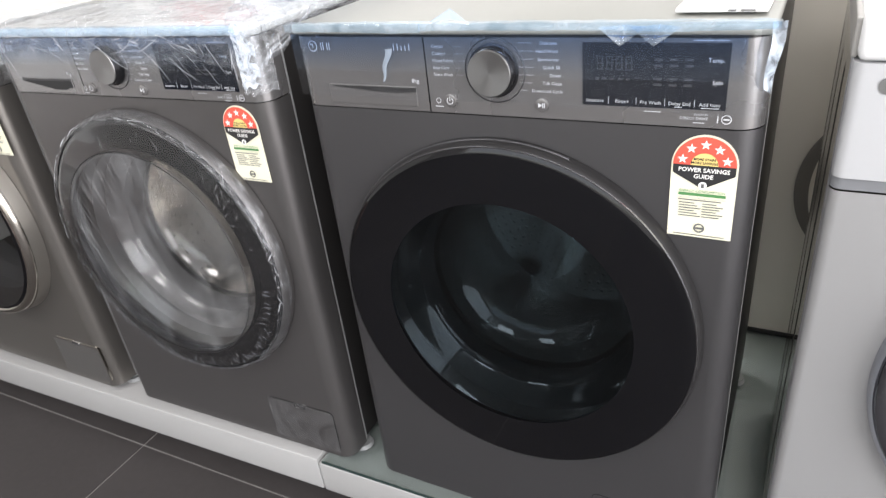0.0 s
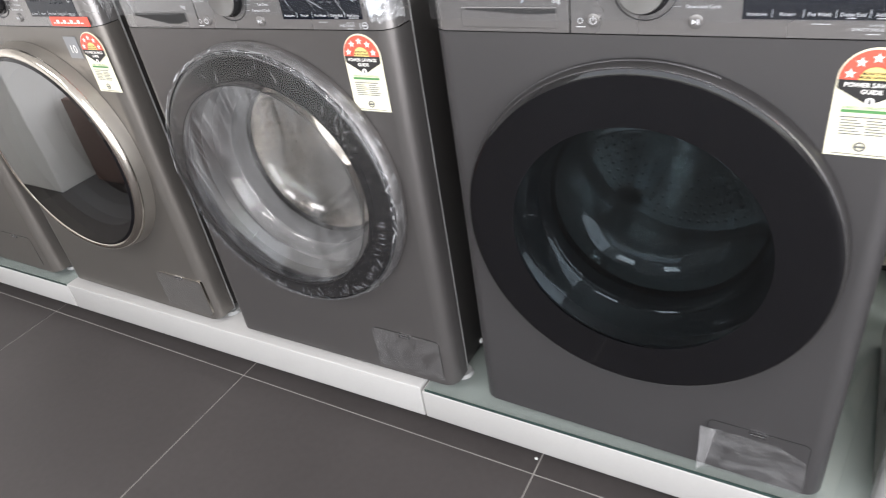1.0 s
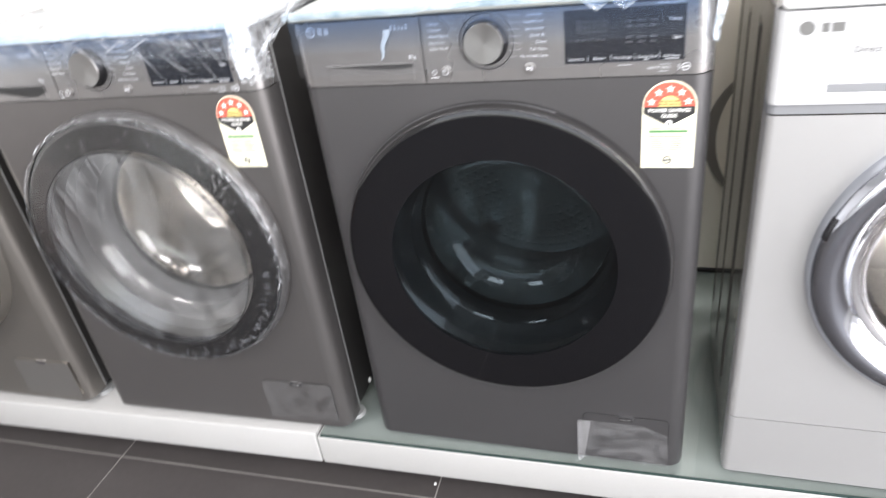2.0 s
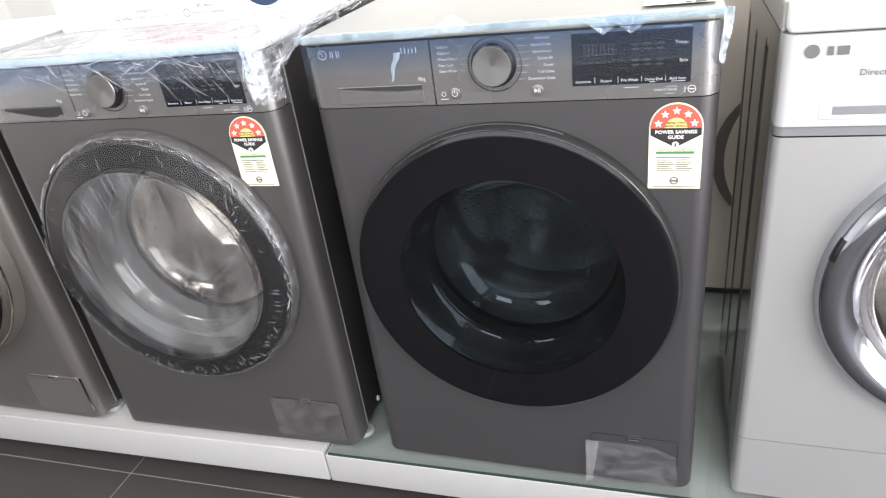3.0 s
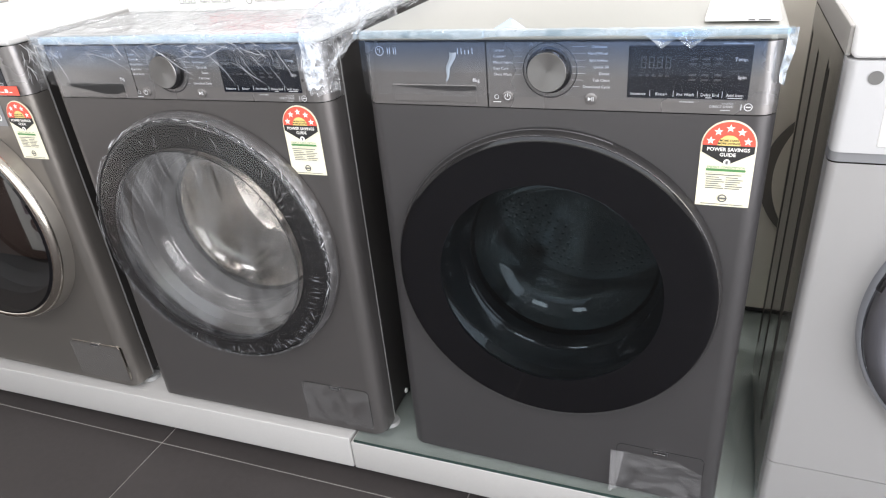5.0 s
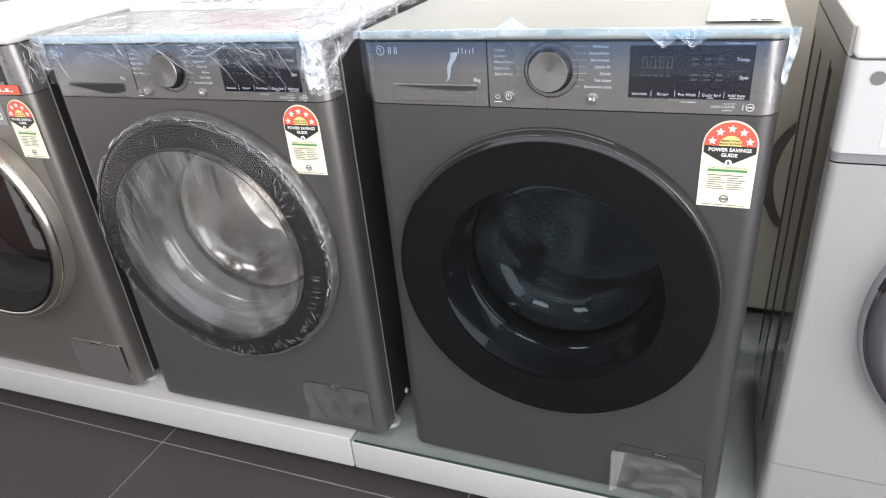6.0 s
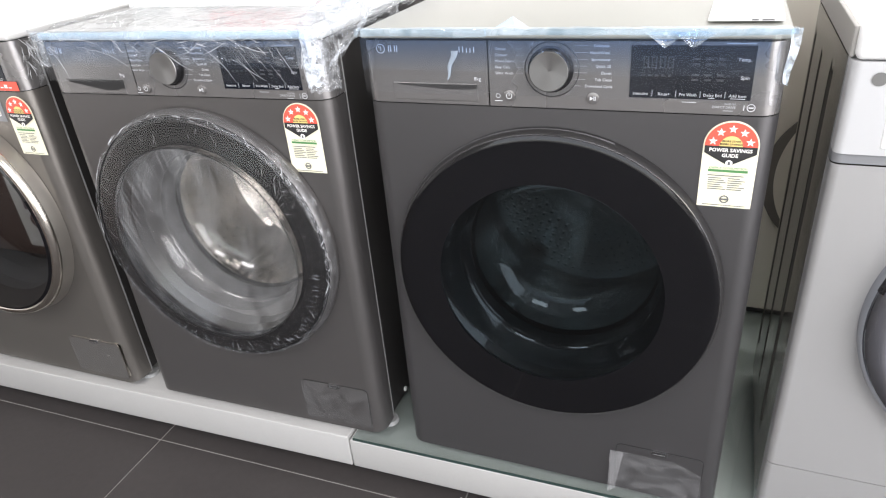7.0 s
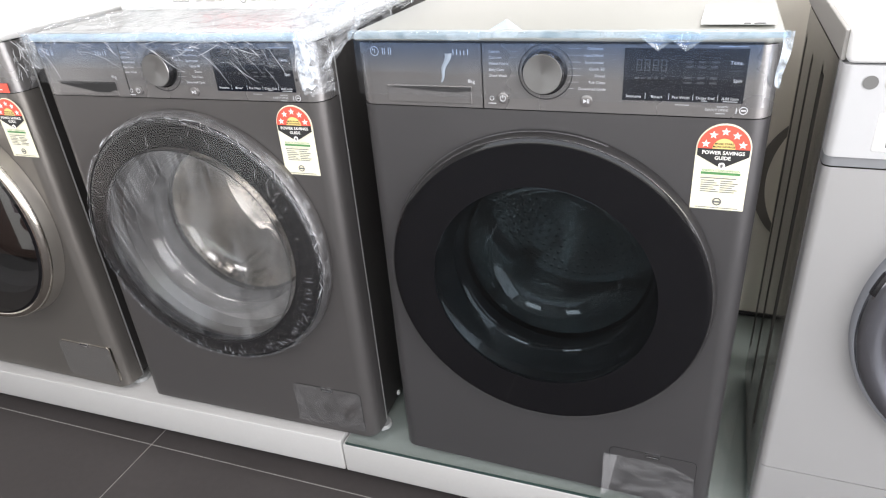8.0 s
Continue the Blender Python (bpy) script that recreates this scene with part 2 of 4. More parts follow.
def lathe(bm, cx, cz, profile, n=96, a0=0.0, a1=360.0):
    """Turns a profile of (radius, y) about the axis along y through (cx, cz)."""
    full = a1 - a0 >= 360
    rings = []
    for r, y in profile:
        ring = []
        for i in range(n if full else n + 1):
            a = radians(a0 + (a1 - a0) * i / n)
            ring.append(bm.verts.new((cx + r * math.cos(a), y, cz + r * math.sin(a))))
        rings.append(ring)
    m = len(rings[0])
    for p, q in zip(rings, rings[1:]):
        for i in range(m if full else m - 1):
            j = (i + 1) % m
            bm.faces.new((p[i], p[j], q[j], q[i]))
    return bm


def disc(bm, cx, cz, r, y, n=48):
    bm.faces.new([bm.verts.new((cx + r * math.cos(2 * math.pi * i / n), y, cz + r * math.sin(2 * math.pi * i / n))) for i in range(n)])
    return bm


def ribbon(bm, pts, z0, z1):
    """An upright sheet along points in plan."""
    lo = [bm.verts.new((x, y, z0)) for x, y in pts]
    hi = [bm.verts.new((x, y, z1)) for x, y in pts]
    for i in range(len(pts) - 1):
        bm.faces.new((lo[i], lo[i + 1], hi[i + 1], hi[i]))
    return bm


def arc(cx, cy, r, a0, a1, n=8):
    return [(cx + r * math.cos(radians(a0 + (a1 - a0) * i / n)), cy + r * math.sin(radians(a0 + (a1 - a0) * i / n))) for i in range(n + 1)]


def words(bm, text, x, z, size, y=-0.0015, align="LEFT", bold=0.0):
    """Letters standing on the plane y, facing the front."""
    c = bpy.data.curves.new("letters", "FONT")
    c.body, c.size, c.align_x, c.resolution_u, c.offset = text, size, align, 2, bold * size
    ob = bpy.data.objects.new("letters", c)
    me = bpy.data.meshes.new_from_object(ob)
    me.transform(Matrix.Translation((x, y, z)) @ Matrix.Rotation(radians(90), 4, "X"))
    bm.from_mesh(me)
    bpy.data.objects.remove(ob)
    bpy.data.meshes.remove(me)
    bpy.data.curves.remove(c)
    return bm


def patch(bm, x0, z0, x1, z1, y=-0.0015):
    bm.faces.new([bm.verts.new(p) for p in ((x0, y, z0), (x1, y, z0), (x1, y, z1), (x0, y, z1))])
    return bm


def rounded_plate(bm, x0, z0, x1, z1, r, y0, y1):
    """An upright plate with rounded corners, its front at y0."""
    pts = arc(x1 - r, z1 - r, r, 0, 90, 5) + arc(x0 + r, z1 - r, r, 90, 180, 5) + arc(x0 + r, z0 + r, r, 180, 270, 5) + arc(x1 - r, z0 + r, r, 270, 360, 5)
    bm.faces.new([bm.verts.new((x, y0, z)) for x, z in pts])
    ex = bmesh.ops.extrude_face_region(bm, geom=list(bm.faces))
    bmesh.ops.translate(bm, verts=[v for v in ex["geom"] if isinstance(v, bmesh.types.BMVert)], vec=(0, y1 - y0, 0))
    return bm


def plate_with_hole(bm, x0, z0, x1, z1, y, cx, cz, r, n=96):
    angles = sorted([2 * math.pi * i / n - math.pi for i in range(n)] + [math.atan2(z - cz, x - cx) for x in (x0, x1) for z in (z0, z1)])
    inner, outer = [], []
    for a in angles:
        c, s = math.cos(a), math.sin(a)
        d = min(((x1 if c > 0 else x0) - cx) / c if abs(c) > 1e-6 else 9, ((z1 if s > 0 else z0) - cz) / s if abs(s) > 1e-6 else 9)
        inner.append(bm.verts.new((cx + r * c, y, cz + r * s)))
        outer.append(bm.verts.new((cx + d * c, y, cz + d * s)))
    for i in range(len(angles)):
        j = (i + 1) % len(angles)
        bm.faces.new((inner[i], inner[j], outer[j], outer[i]))
    return bm


# ---- the place ----
def structure(name, bm, mat, label):
    return tagged(part(name, bm, mat), label, name.split("_")[0], kind="structure")


structure("wall_north", boxed(-4, 3.0, 0, 3.0, 3.15, 3.0), PLASTER, "white plastered wall behind the display rows")
structure("wall_west", boxed(-4.15, -5.15, 0, -4, 3.15, 3.0), PLASTER, "white plastered side wall of the shop")


def wall_with_opening(name, along, a0, a1, y0, y1, w0, w1, z0, z1, label):
    bm = bmesh.new()
    for p, q, lo, hi in ((a0, w0, 0, 3.0), (w1, a1, 0, 3.0), (w0, w1, 0, z0), (w0, w1, z1, 3.0)):
        if along == "x":
            box(bm, p, y0, lo, q, y1, hi)
        else:
            box(bm, y0, p, lo, y1, q, hi)
    return structure(name, bm, PLASTER, label)


wall_with_opening("wall_south", "x", -4.15, 3.15, -5.15, -5.0, -2.6, 2.8, 0.6, 2.9, "white shop wall with a wide window opening")
wall_with_opening("wall_east", "y", -5.0, 3.15, 3.0, 3.15, -4.1, -0.7, 0.08, 2.9, "white side wall with a full-height window opening")
structure("ceiling", boxed(-4.15, -5.15, 3.0, 3.15, 3.15, 3.1), CEIL, "plain white shop ceiling")
floor = structure("floor", boxed(-4, -5, -0.05, 3.0, 3, -0.0012), GROUT, "dark grey tiled shop floor with pale joints")



def glazing(name, along, a0, a1, c, z0, z1, n, label):
    """A frame with upright bars and one pane between each pair."""
    w = thing(name, pose(0, 0, 0), label, "window")
    w["kind"] = "structure"
    def slab(p, q, lo, hi, d):
        return boxed(p, c - d, lo, q, c + d, hi) if along == "x" else boxed(c - d, p, lo, c + d, q, hi)
    step = (a1 - a0) / n
    part("frame_rail", slab(a0, a1, z0, z0 + 0.05, 0.03), SILVER, w), part("frame_rail", slab(a0, a1, z1 - 0.05, z1, 0.03), SILVER, w)
    for i in range(n + 1):
        p = min(max(a0, a0 + step * i - 0.025), a1 - 0.05)
        part("frame_post", slab(p, p + 0.05, z0 + 0.051, z1 - 0.051, 0.029), SILVER, w)
    for i in range(n):
        part("pane", slab(a0 + step * i + 0.03, a0 + step * (i + 1) - 0.03, z0 + 0.052, z1 - 0.052, 0.004), GLASS_TOP, w).visible_shadow = False


glazing("window_1", "x", -2.6, 2.8, -5.08, 0.6, 2.9, 4, "assumed unseen wide silver-framed shop window with clear panes")
glazing("window_2", "y", -4.1, -0.7, 3.08, 0.08, 2.9, 2, "added unseen full-height silver-framed shop window with clear panes")
# housings for the added, unseen overhead lamps
for lx, ly in ((-1.6, -2.2), (1.2, -2.2), (-1.6, 1.6), (1.2, 1.6)):
    cl = thing("added_ceiling_light", pose(lx, ly, 2.935), "added unseen square white-framed ceiling light panel", "ceiling light", "ceiling lights of the shop")
    part("back_plate", boxed(-0.6, -0.6, 0.012, 0.6, 0.6, 0.065), CEIL, cl)
    for k in range(4):
        bm = boxed(-0.6, 0.556, -0.012, 0.6, 0.6, 0.011, bevel=0.003)
        bmesh.ops.rotate(bm, verts=bm.verts, cent=(0, 0, 0), matrix=Matrix.Rotation(radians(90 * k), 3, "Z"))
        part("frame_bar", bm, CEIL, cl)

# display platforms
def platform(x0, x1, glass, label, turn=0.0):
    """A low box along the aisle, turned about the front end of the joint between the first two."""
    jx, jy = -0.145, -0.023
    p = thing("display_platform", pose(jx, jy, 0, 0, 0, turn) @ pose((x0 + x1) / 2 - jx, -jy, 0), label, "platform", "display platforms along the aisle")
    h = (x1 - x0) / 2
    part("deck", boxed(-h, jy, 0.054, h, 0.72, Z0 - (0.0085 if glass else 0), bevel=0.003, seg=3), LAMINATE, p, smooth=40)
    part("plinth", boxed(-h, 0.06, -0.004, h, 0.70, 0.053), BLACK_MATT, p, "dark recessed plinth")
    if glass:
        g = part("glass_sheet", boxed(-h + 0.008, jy + 0.004, Z0 - 0.008, h - 0.004, 0.715, Z0, bevel=0.0012), GLASS_TOP, p, "greenish clear glass sheet")
        g.visible_shadow = False
        part("glass_edge", boxed(-h + 0.008, jy + 0.0015, Z0 - 0.0078, h - 0.004, jy + 0.0038, Z0 - 0.0025), GLASS_EDGE, p, "dark green glass edge")
    return p


platform(-0.1435, 2.4, True, "low white platform topped with a greenish glass sheet", 1.2)
platform(-1.352, -0.1465, False, "low white laminate platform under washing machines", 1.9)
platform(-3.6, -1.355, True, "low white platform topped with a greenish glass sheet", 1.9)


# ---- washing machines ----
def star(bm, cx, cz, r, y):
    bm.faces.new([bm.verts.new((cx + (r if i % 2 == 0 else 0.42 * r) * math.sin(math.pi * i / 5), y, cz + (r if i % 2 == 0 else 0.42 * r) * math.cos(math.pi * i / 5))) for i in range(10)])


def energy_label(parent, x0, z0, w, h, y):
    """The arched energy label: red arch with stars, black chevron, bars of small print."""
    cx, r = x0 + w / 2, w / 2
    zs = z0 + h - r
    bm = bmesh.new()
    bm.faces.new([bm.verts.new((px, y, pz)) for px, pz in [(x0, z0), (x0 + w, z0)] + arc(cx, zs, r, 0, 180, 24)])
    ex = bmesh.ops.extrude_face_region(bm, geom=list(bm.faces))
    bmesh.ops.translate(bm, verts=[v for v in ex["geom"] if isinstance(v, bmesh.types.BMVert)], vec=(0, 0.0009, 0))
    lab = part("energy_label", bm, PAPER, parent, "cream energy label with a red starred arch")
    yy = y - 0.0012
    bm = bmesh.new()
    bm.faces.new([bm.verts.new((px, yy, pz)) for px, pz in arc(cx, zs, r * 0.95, 0, 180, 24) + arc(cx, zs, r * 0.41, 180, 0, 16)])
    part("red_arch", bm, RED, lab)
    bm = bmesh.new()
    bm.faces.new([bm.verts.new((px, yy, pz)) for px, pz in arc(cx, zs, r * 0.42, 0, 180, 16)])
    part("yellow_sun", bm, YELLOW, lab)
    for a in (16, 53, 90, 127, 164):
        bm = bmesh.new()
        star(bm, cx + r * 0.69 * math.cos(radians(a)), zs + r * 0.69 * math.sin(radians(a)), r * 0.17, yy - 0.0006)
        part("star", bm, WHITE_INK, lab)
    bm = bmesh.new()
    bm.faces.new([bm.verts.new((px, yy, pz)) for px, pz in ((x0 + w * 0.03, zs), (x0 + w * 0.03, zs - h * 0.08), (cx, zs - h * 0.225), (x0 + w * 0.97, zs - h * 0.08), (x0 + w * 0.97, zs))])
    words(bm, "MORE STARS", cx, zs + r * 0.17, w * 0.058, yy - 0.0006, "CENTER", 0.02)
    words(bm, "MORE SAVINGS", cx, zs + r * 0.05, w * 0.058, yy - 0.0006, "CENTER", 0.02)
    part("black_chevron", bm, BLACK_INK, lab)
    bm = words(bmesh.new(), "POWER SAVINGS", cx, zs - h * 0.062, w * 0.100, yy - 0.0006, "CENTER", 0.022)
    words(bm, "GUIDE", cx, zs - h * 0.122, w * 0.100, yy - 0.0006, "CENTER", 0.022)
    disc(bm, cx, zs - h * 0.190, w * 0.065, yy - 0.0006, 20)
    tagged(part("white_words", bm, WHITE_INK, lab), kind="stuff")
    bm = patch(bmesh.new(), x0 + w * 0.14, zs - h * 0.298, x0 + w * 0.86, zs - h * 0.270, yy)
    words(bm, "ENERGY CONSUMPTION", cx, zs - h * 0.262, w * 0.062, yy, "CENTER")
    tagged(part("green_bar", bm, GREEN_INK, lab), kind="stuff")
    bm = bmesh.new()
    patch(bm, x0 + w * 0.14, zs - h * 0.3215, x0 + w * 0.86, zs - h * 0.3195, yy), patch(bm, x0 + w * 0.14, zs - h * 0.345, x0 + w * 0.80, zs - h * 0.335, yy)
    for i in range(6):
        zz = zs - h * (0.375 + 0.026 * i)
        patch(bm, x0 + w * 0.16, zz, x0 + w * (0.40 + 0.05 * ((i * 7) % 3)), zz + h * 0.009, yy)
        patch(bm, x0 + w * 0.52, zz, x0 + w * (0.74 + 0.05 * ((i * 5) % 3)), zz + h * 0.009, yy)
    patch(bm, x0 + w * 0.10, z0 + h * 0.022, x0 + w * 0.9, z0 + h * 0.03, yy)
    lathe(bm, cx, z0 + h * 0.10, [(w * 0.085, yy), (w * 0.06, yy)], 20)
    patch(bm, cx - w * 0.085, z0 + h * 0.09, cx + w * 0.085, z0 + h * 0.11, yy - 0.0004)
    patch(bm, cx - w * 0.022, zs - h * 0.212, cx + w * 0.022, zs - h * 0.172, yy - 0.001)
    tagged(part("small_print", bm, GREY_INK, lab), kind="stuff")
    return lab


def front_loader(m, label, enamel, cx, cz, opts):
    """A front-loading washing machine, 0.60 wide and 0.56 deep, front at y = 0, base at z = 0."""
    W, D, R, ZB, ZS, ZT = 0.60, 0.56, 0.028, 0.016, 0.750, 0.847
    hole = opts.get("hole", 0.205)
    root = thing("washing_machine", m, label, "washing machine", "washing machines on the platforms")
    # front and rounded corners
    bm = plate_with_hole(bmesh.new(), R, ZB, W - R, ZS, 0.0, cx, cz, hole)
    ribbon(bm, [(0.0, 0.055), (0.0, R)] + arc(R, R, R, 180, 270) + [(R + 0.004, 0.0004)], ZB, ZS)
    ribbon(bm, [(W - R - 0.004, 0.0004)] + arc(W - R, R, R, 270, 360) + [(W, 0.055)], ZB, ZS)
    bmesh.ops.remove_doubles(bm, verts=bm.verts, dist=0.0004)
    ribbon(bm, [(R, 0.004), (W - R, 0.004)], ZB, ZB + 0.02)
    bm.faces.new([bm.verts.new(p) for p in ((R, 0.0, ZB), (W - R, 0.0, ZB), (W - R, 0.05, ZB), (R, 0.05, ZB))])
    bmesh.ops.recalc_face_normals(bm, faces=bm.faces)
    for f in bm.faces:
        f.smooth = abs(f.normal.y) < 0.999
    part("front_panel", bm, enamel, root)
    # side and rear sheets
    bm = boxed(0.003, 0.056, ZB + 0.004, W - 0.003, D, ZT - 0.002, bevel=0.004)
    for f in [f for f in bm.faces if f.normal.y < -0.9]:
        bm.faces.remove(f)
    part("side_sheet", bm, opts.get("side", SIDE_SHADED), root, opts.get("side_label", "side sheet coloured dark for the shade between machines"))
    # strips painted pale where a film edge shows bright along the side joint
    part("side_seam", boxed(W - 0.0035, 0.0553, ZB + 0.004, W + 0.0005, 0.0585, ZT - 0.01), FILM_LINE, root, "thin pale strip standing for a bright film edge")
    part("side_seam", boxed(-0.0005, 0.0553, ZB + 0.004, 0.0035, 0.0585, ZT - 0.01), FILM_LINE, root, "thin pale strip standing for a bright film edge")
    part("seam_backing", boxed(0.013, 0.009, ZS - 0.01, W - 0.013, 0.04, ZS + 0.01), BLACK_MATT, root)
    # worktop
    part("worktop", boxed(0.0, 0.004, ZT, W, D + 0.01, ZT + 0.014, bevel=0.005, seg=3), opts.get("top", GREY_TOP), root, opts.get("top_label", "beige grey worktop"), smooth=50)
    # feet
    for fx, fy in ((0.014, 0.06), (W - opts.get("foot", 0.014), 0.06), (0.014, D - 0.05), (W - 0.014, D - 0.05)):
        bm = bmesh.new()
        bmesh.ops.create_cone(bm, cap_ends=True, segments=20, radius1=0.022, radius2=0.019, depth=0.008, matrix=pose(fx, fy, 0.004))
        bmesh.ops.create_cone(bm, cap_ends=True, segments=12, radius1=0.008, radius2=0.008, depth=0.02, matrix=pose(fx, fy, 0.016))
        part("foot", bm, FOOT, root, "grey plastic levelling foot")
    # drum behind the door
    bm = lathe(bmesh.new(), cx, cz, [(hole, 0.0), (hole, 0.03), (0.175, 0.05), (0.17, 0.09), (0.185, 0.10)])
    part("door_gasket", bm, opts.get("gasket", RUBBER), root, "rubber door gasket", smooth=40)
    bm = lathe(bmesh.new(), cx, cz, [(0.165, 0.10), (0.225, 0.115), (0.23, 0.14), (0.23, 0.36), (0.215, 0.375), (0.09, 0.385), (0.085, 0.37), (0.0005, 0.365)])
    drum = part("drum", bm, DRUM, root, "perforated stainless steel drum", smooth=35)
    for i in range(3):
        bm = bmesh.new()
        a = radians(90 + 120 * i + 25)
        c, s = math.cos(a), math.sin(a)
        q = Matrix.Translation((cx, 0, cz)) @ Matrix.Rotation(-a, 4, "Y")
        r = bmesh.ops.create_cube(bm, size=1, matrix=q @ Matrix.Translation((0.212, 0.25, 0)) @ Matrix.Diagonal((0.04, 0.2, 0.05, 1)))
        bmesh.ops.bevel(bm, geom=list({e for v in r["verts"] for e in v.link_edges}), offset=0.012, segments=3, affect="EDGES")
        part("lifter", bm, DRUM, drum, smooth=40)
    bm = bmesh.new()
    for k in range(7):
        for i in range(60):
            a = radians(6 * i + 3 * (k % 2))
            v = Vector((math.cos(a), 0, math.sin(a)))
            t = Vector((-v.z, 0, v.x)) * 0.0028
            o = Vector((cx, 0.165 + 0.028 * k, cz)) + v * 0.2293
            bm.faces.new([bm.verts.new(o + p) for p in (t, Vector((0, 0.0028, 0)), -t, Vector((0, -0.0028, 0)))])
    for k in range(6):
        n = 30 + 8 * k
        for i in range(n):
            a = 2 * math.pi * (i + 0.5 * (k % 2)) / n
            o = Vector((cx + (0.105 + 0.018 * k) * math.cos(a), 0.3775 - 0.0008 * k, cz + (0.105 + 0.018 * k) * math.sin(a)))
            bm.faces.new([bm.verts.new(o + Vector(p)) for p in ((0.003, 0, 0), (0, 0, 0.003), (-0.003, 0, 0), (0, 0, -0.003))])
    tagged(part("drum_holes", bm, BLACK_MATT, drum), kind="stuff")
    bm = lathe(bmesh.new(), cx, cz, [(0.060, 0.3835), (0.055, 0.372), (0.032, 0.366), (0.0005, 0.364)], 40)
    for i in range(3):
        q = Matrix.Translation((cx, 0, cz)) @ Matrix.Rotation(-radians(20 + 120 * i), 4, "Y")
        r = bmesh.ops.create_cube(bm, size=1, matrix=q @ Matrix.Translation((0.118, 0.379, 0)) @ Matrix.Diagonal((0.14, 0.014, 0.052, 1)))
        for v in r["verts"]:
            p = q.inverted() @ v.co
            p.z *= 0.62 if p.x > 0.118 else 1.1
            v.co = q @ p
        bmesh.ops.bevel(bm, geom=list({e for v in r["verts"] for e in v.link_edges}), offset=0.006, segments=2, affect="EDGES")
    part("drum_spider", bm, DRUM, drum, "pressed three-armed drum back", smooth=40)
    # service flap
    fx0, fx1, fz0, fz1 = opts.get("flap", (0.422, 0.570, 0.028, 0.130))
    mid = (fx0 + fx1) / 2
    flap = part("service_flap", rounded_plate(bmesh.new(), fx0, fz0, fx1, fz1, 0.009, -0.0016, 0.004), enamel, root)
    part("flap_gap", rounded_plate(bmesh.new(), fx0 - 0.0011, fz0 - 0.0011, fx1 + 0.0011, fz1 + 0.0011, 0.010, -0.0007, 0.004), opts.get("gap", BLACK_MATT), flap)
    latch = part("latch", rounded_plate(bmesh.new(), mid - 0.0135, fz1 - 0.0085, mid + 0.0135, fz1 + 0.0005, 0.0025, -0.0030, 0.002), opts.get("latch", RIM_BRIGHT), flap, "small press latch")
    part("latch_slot", rounded_plate(bmesh.new(), mid - 0.0122, fz1 - 0.0080, mid + 0.0122, fz1 - 0.0014, 0.002, -0.0034, -0.0025), BLACK_MATT, latch)
    part("latch_tab", boxed(mid - 0.0100, -0.0042, fz1 - 0.0068, mid + 0.0100, -0.0030, fz1 - 0.0040, bevel=0.0005), opts.get("latch", RIM_BRIGHT), latch)
    return root


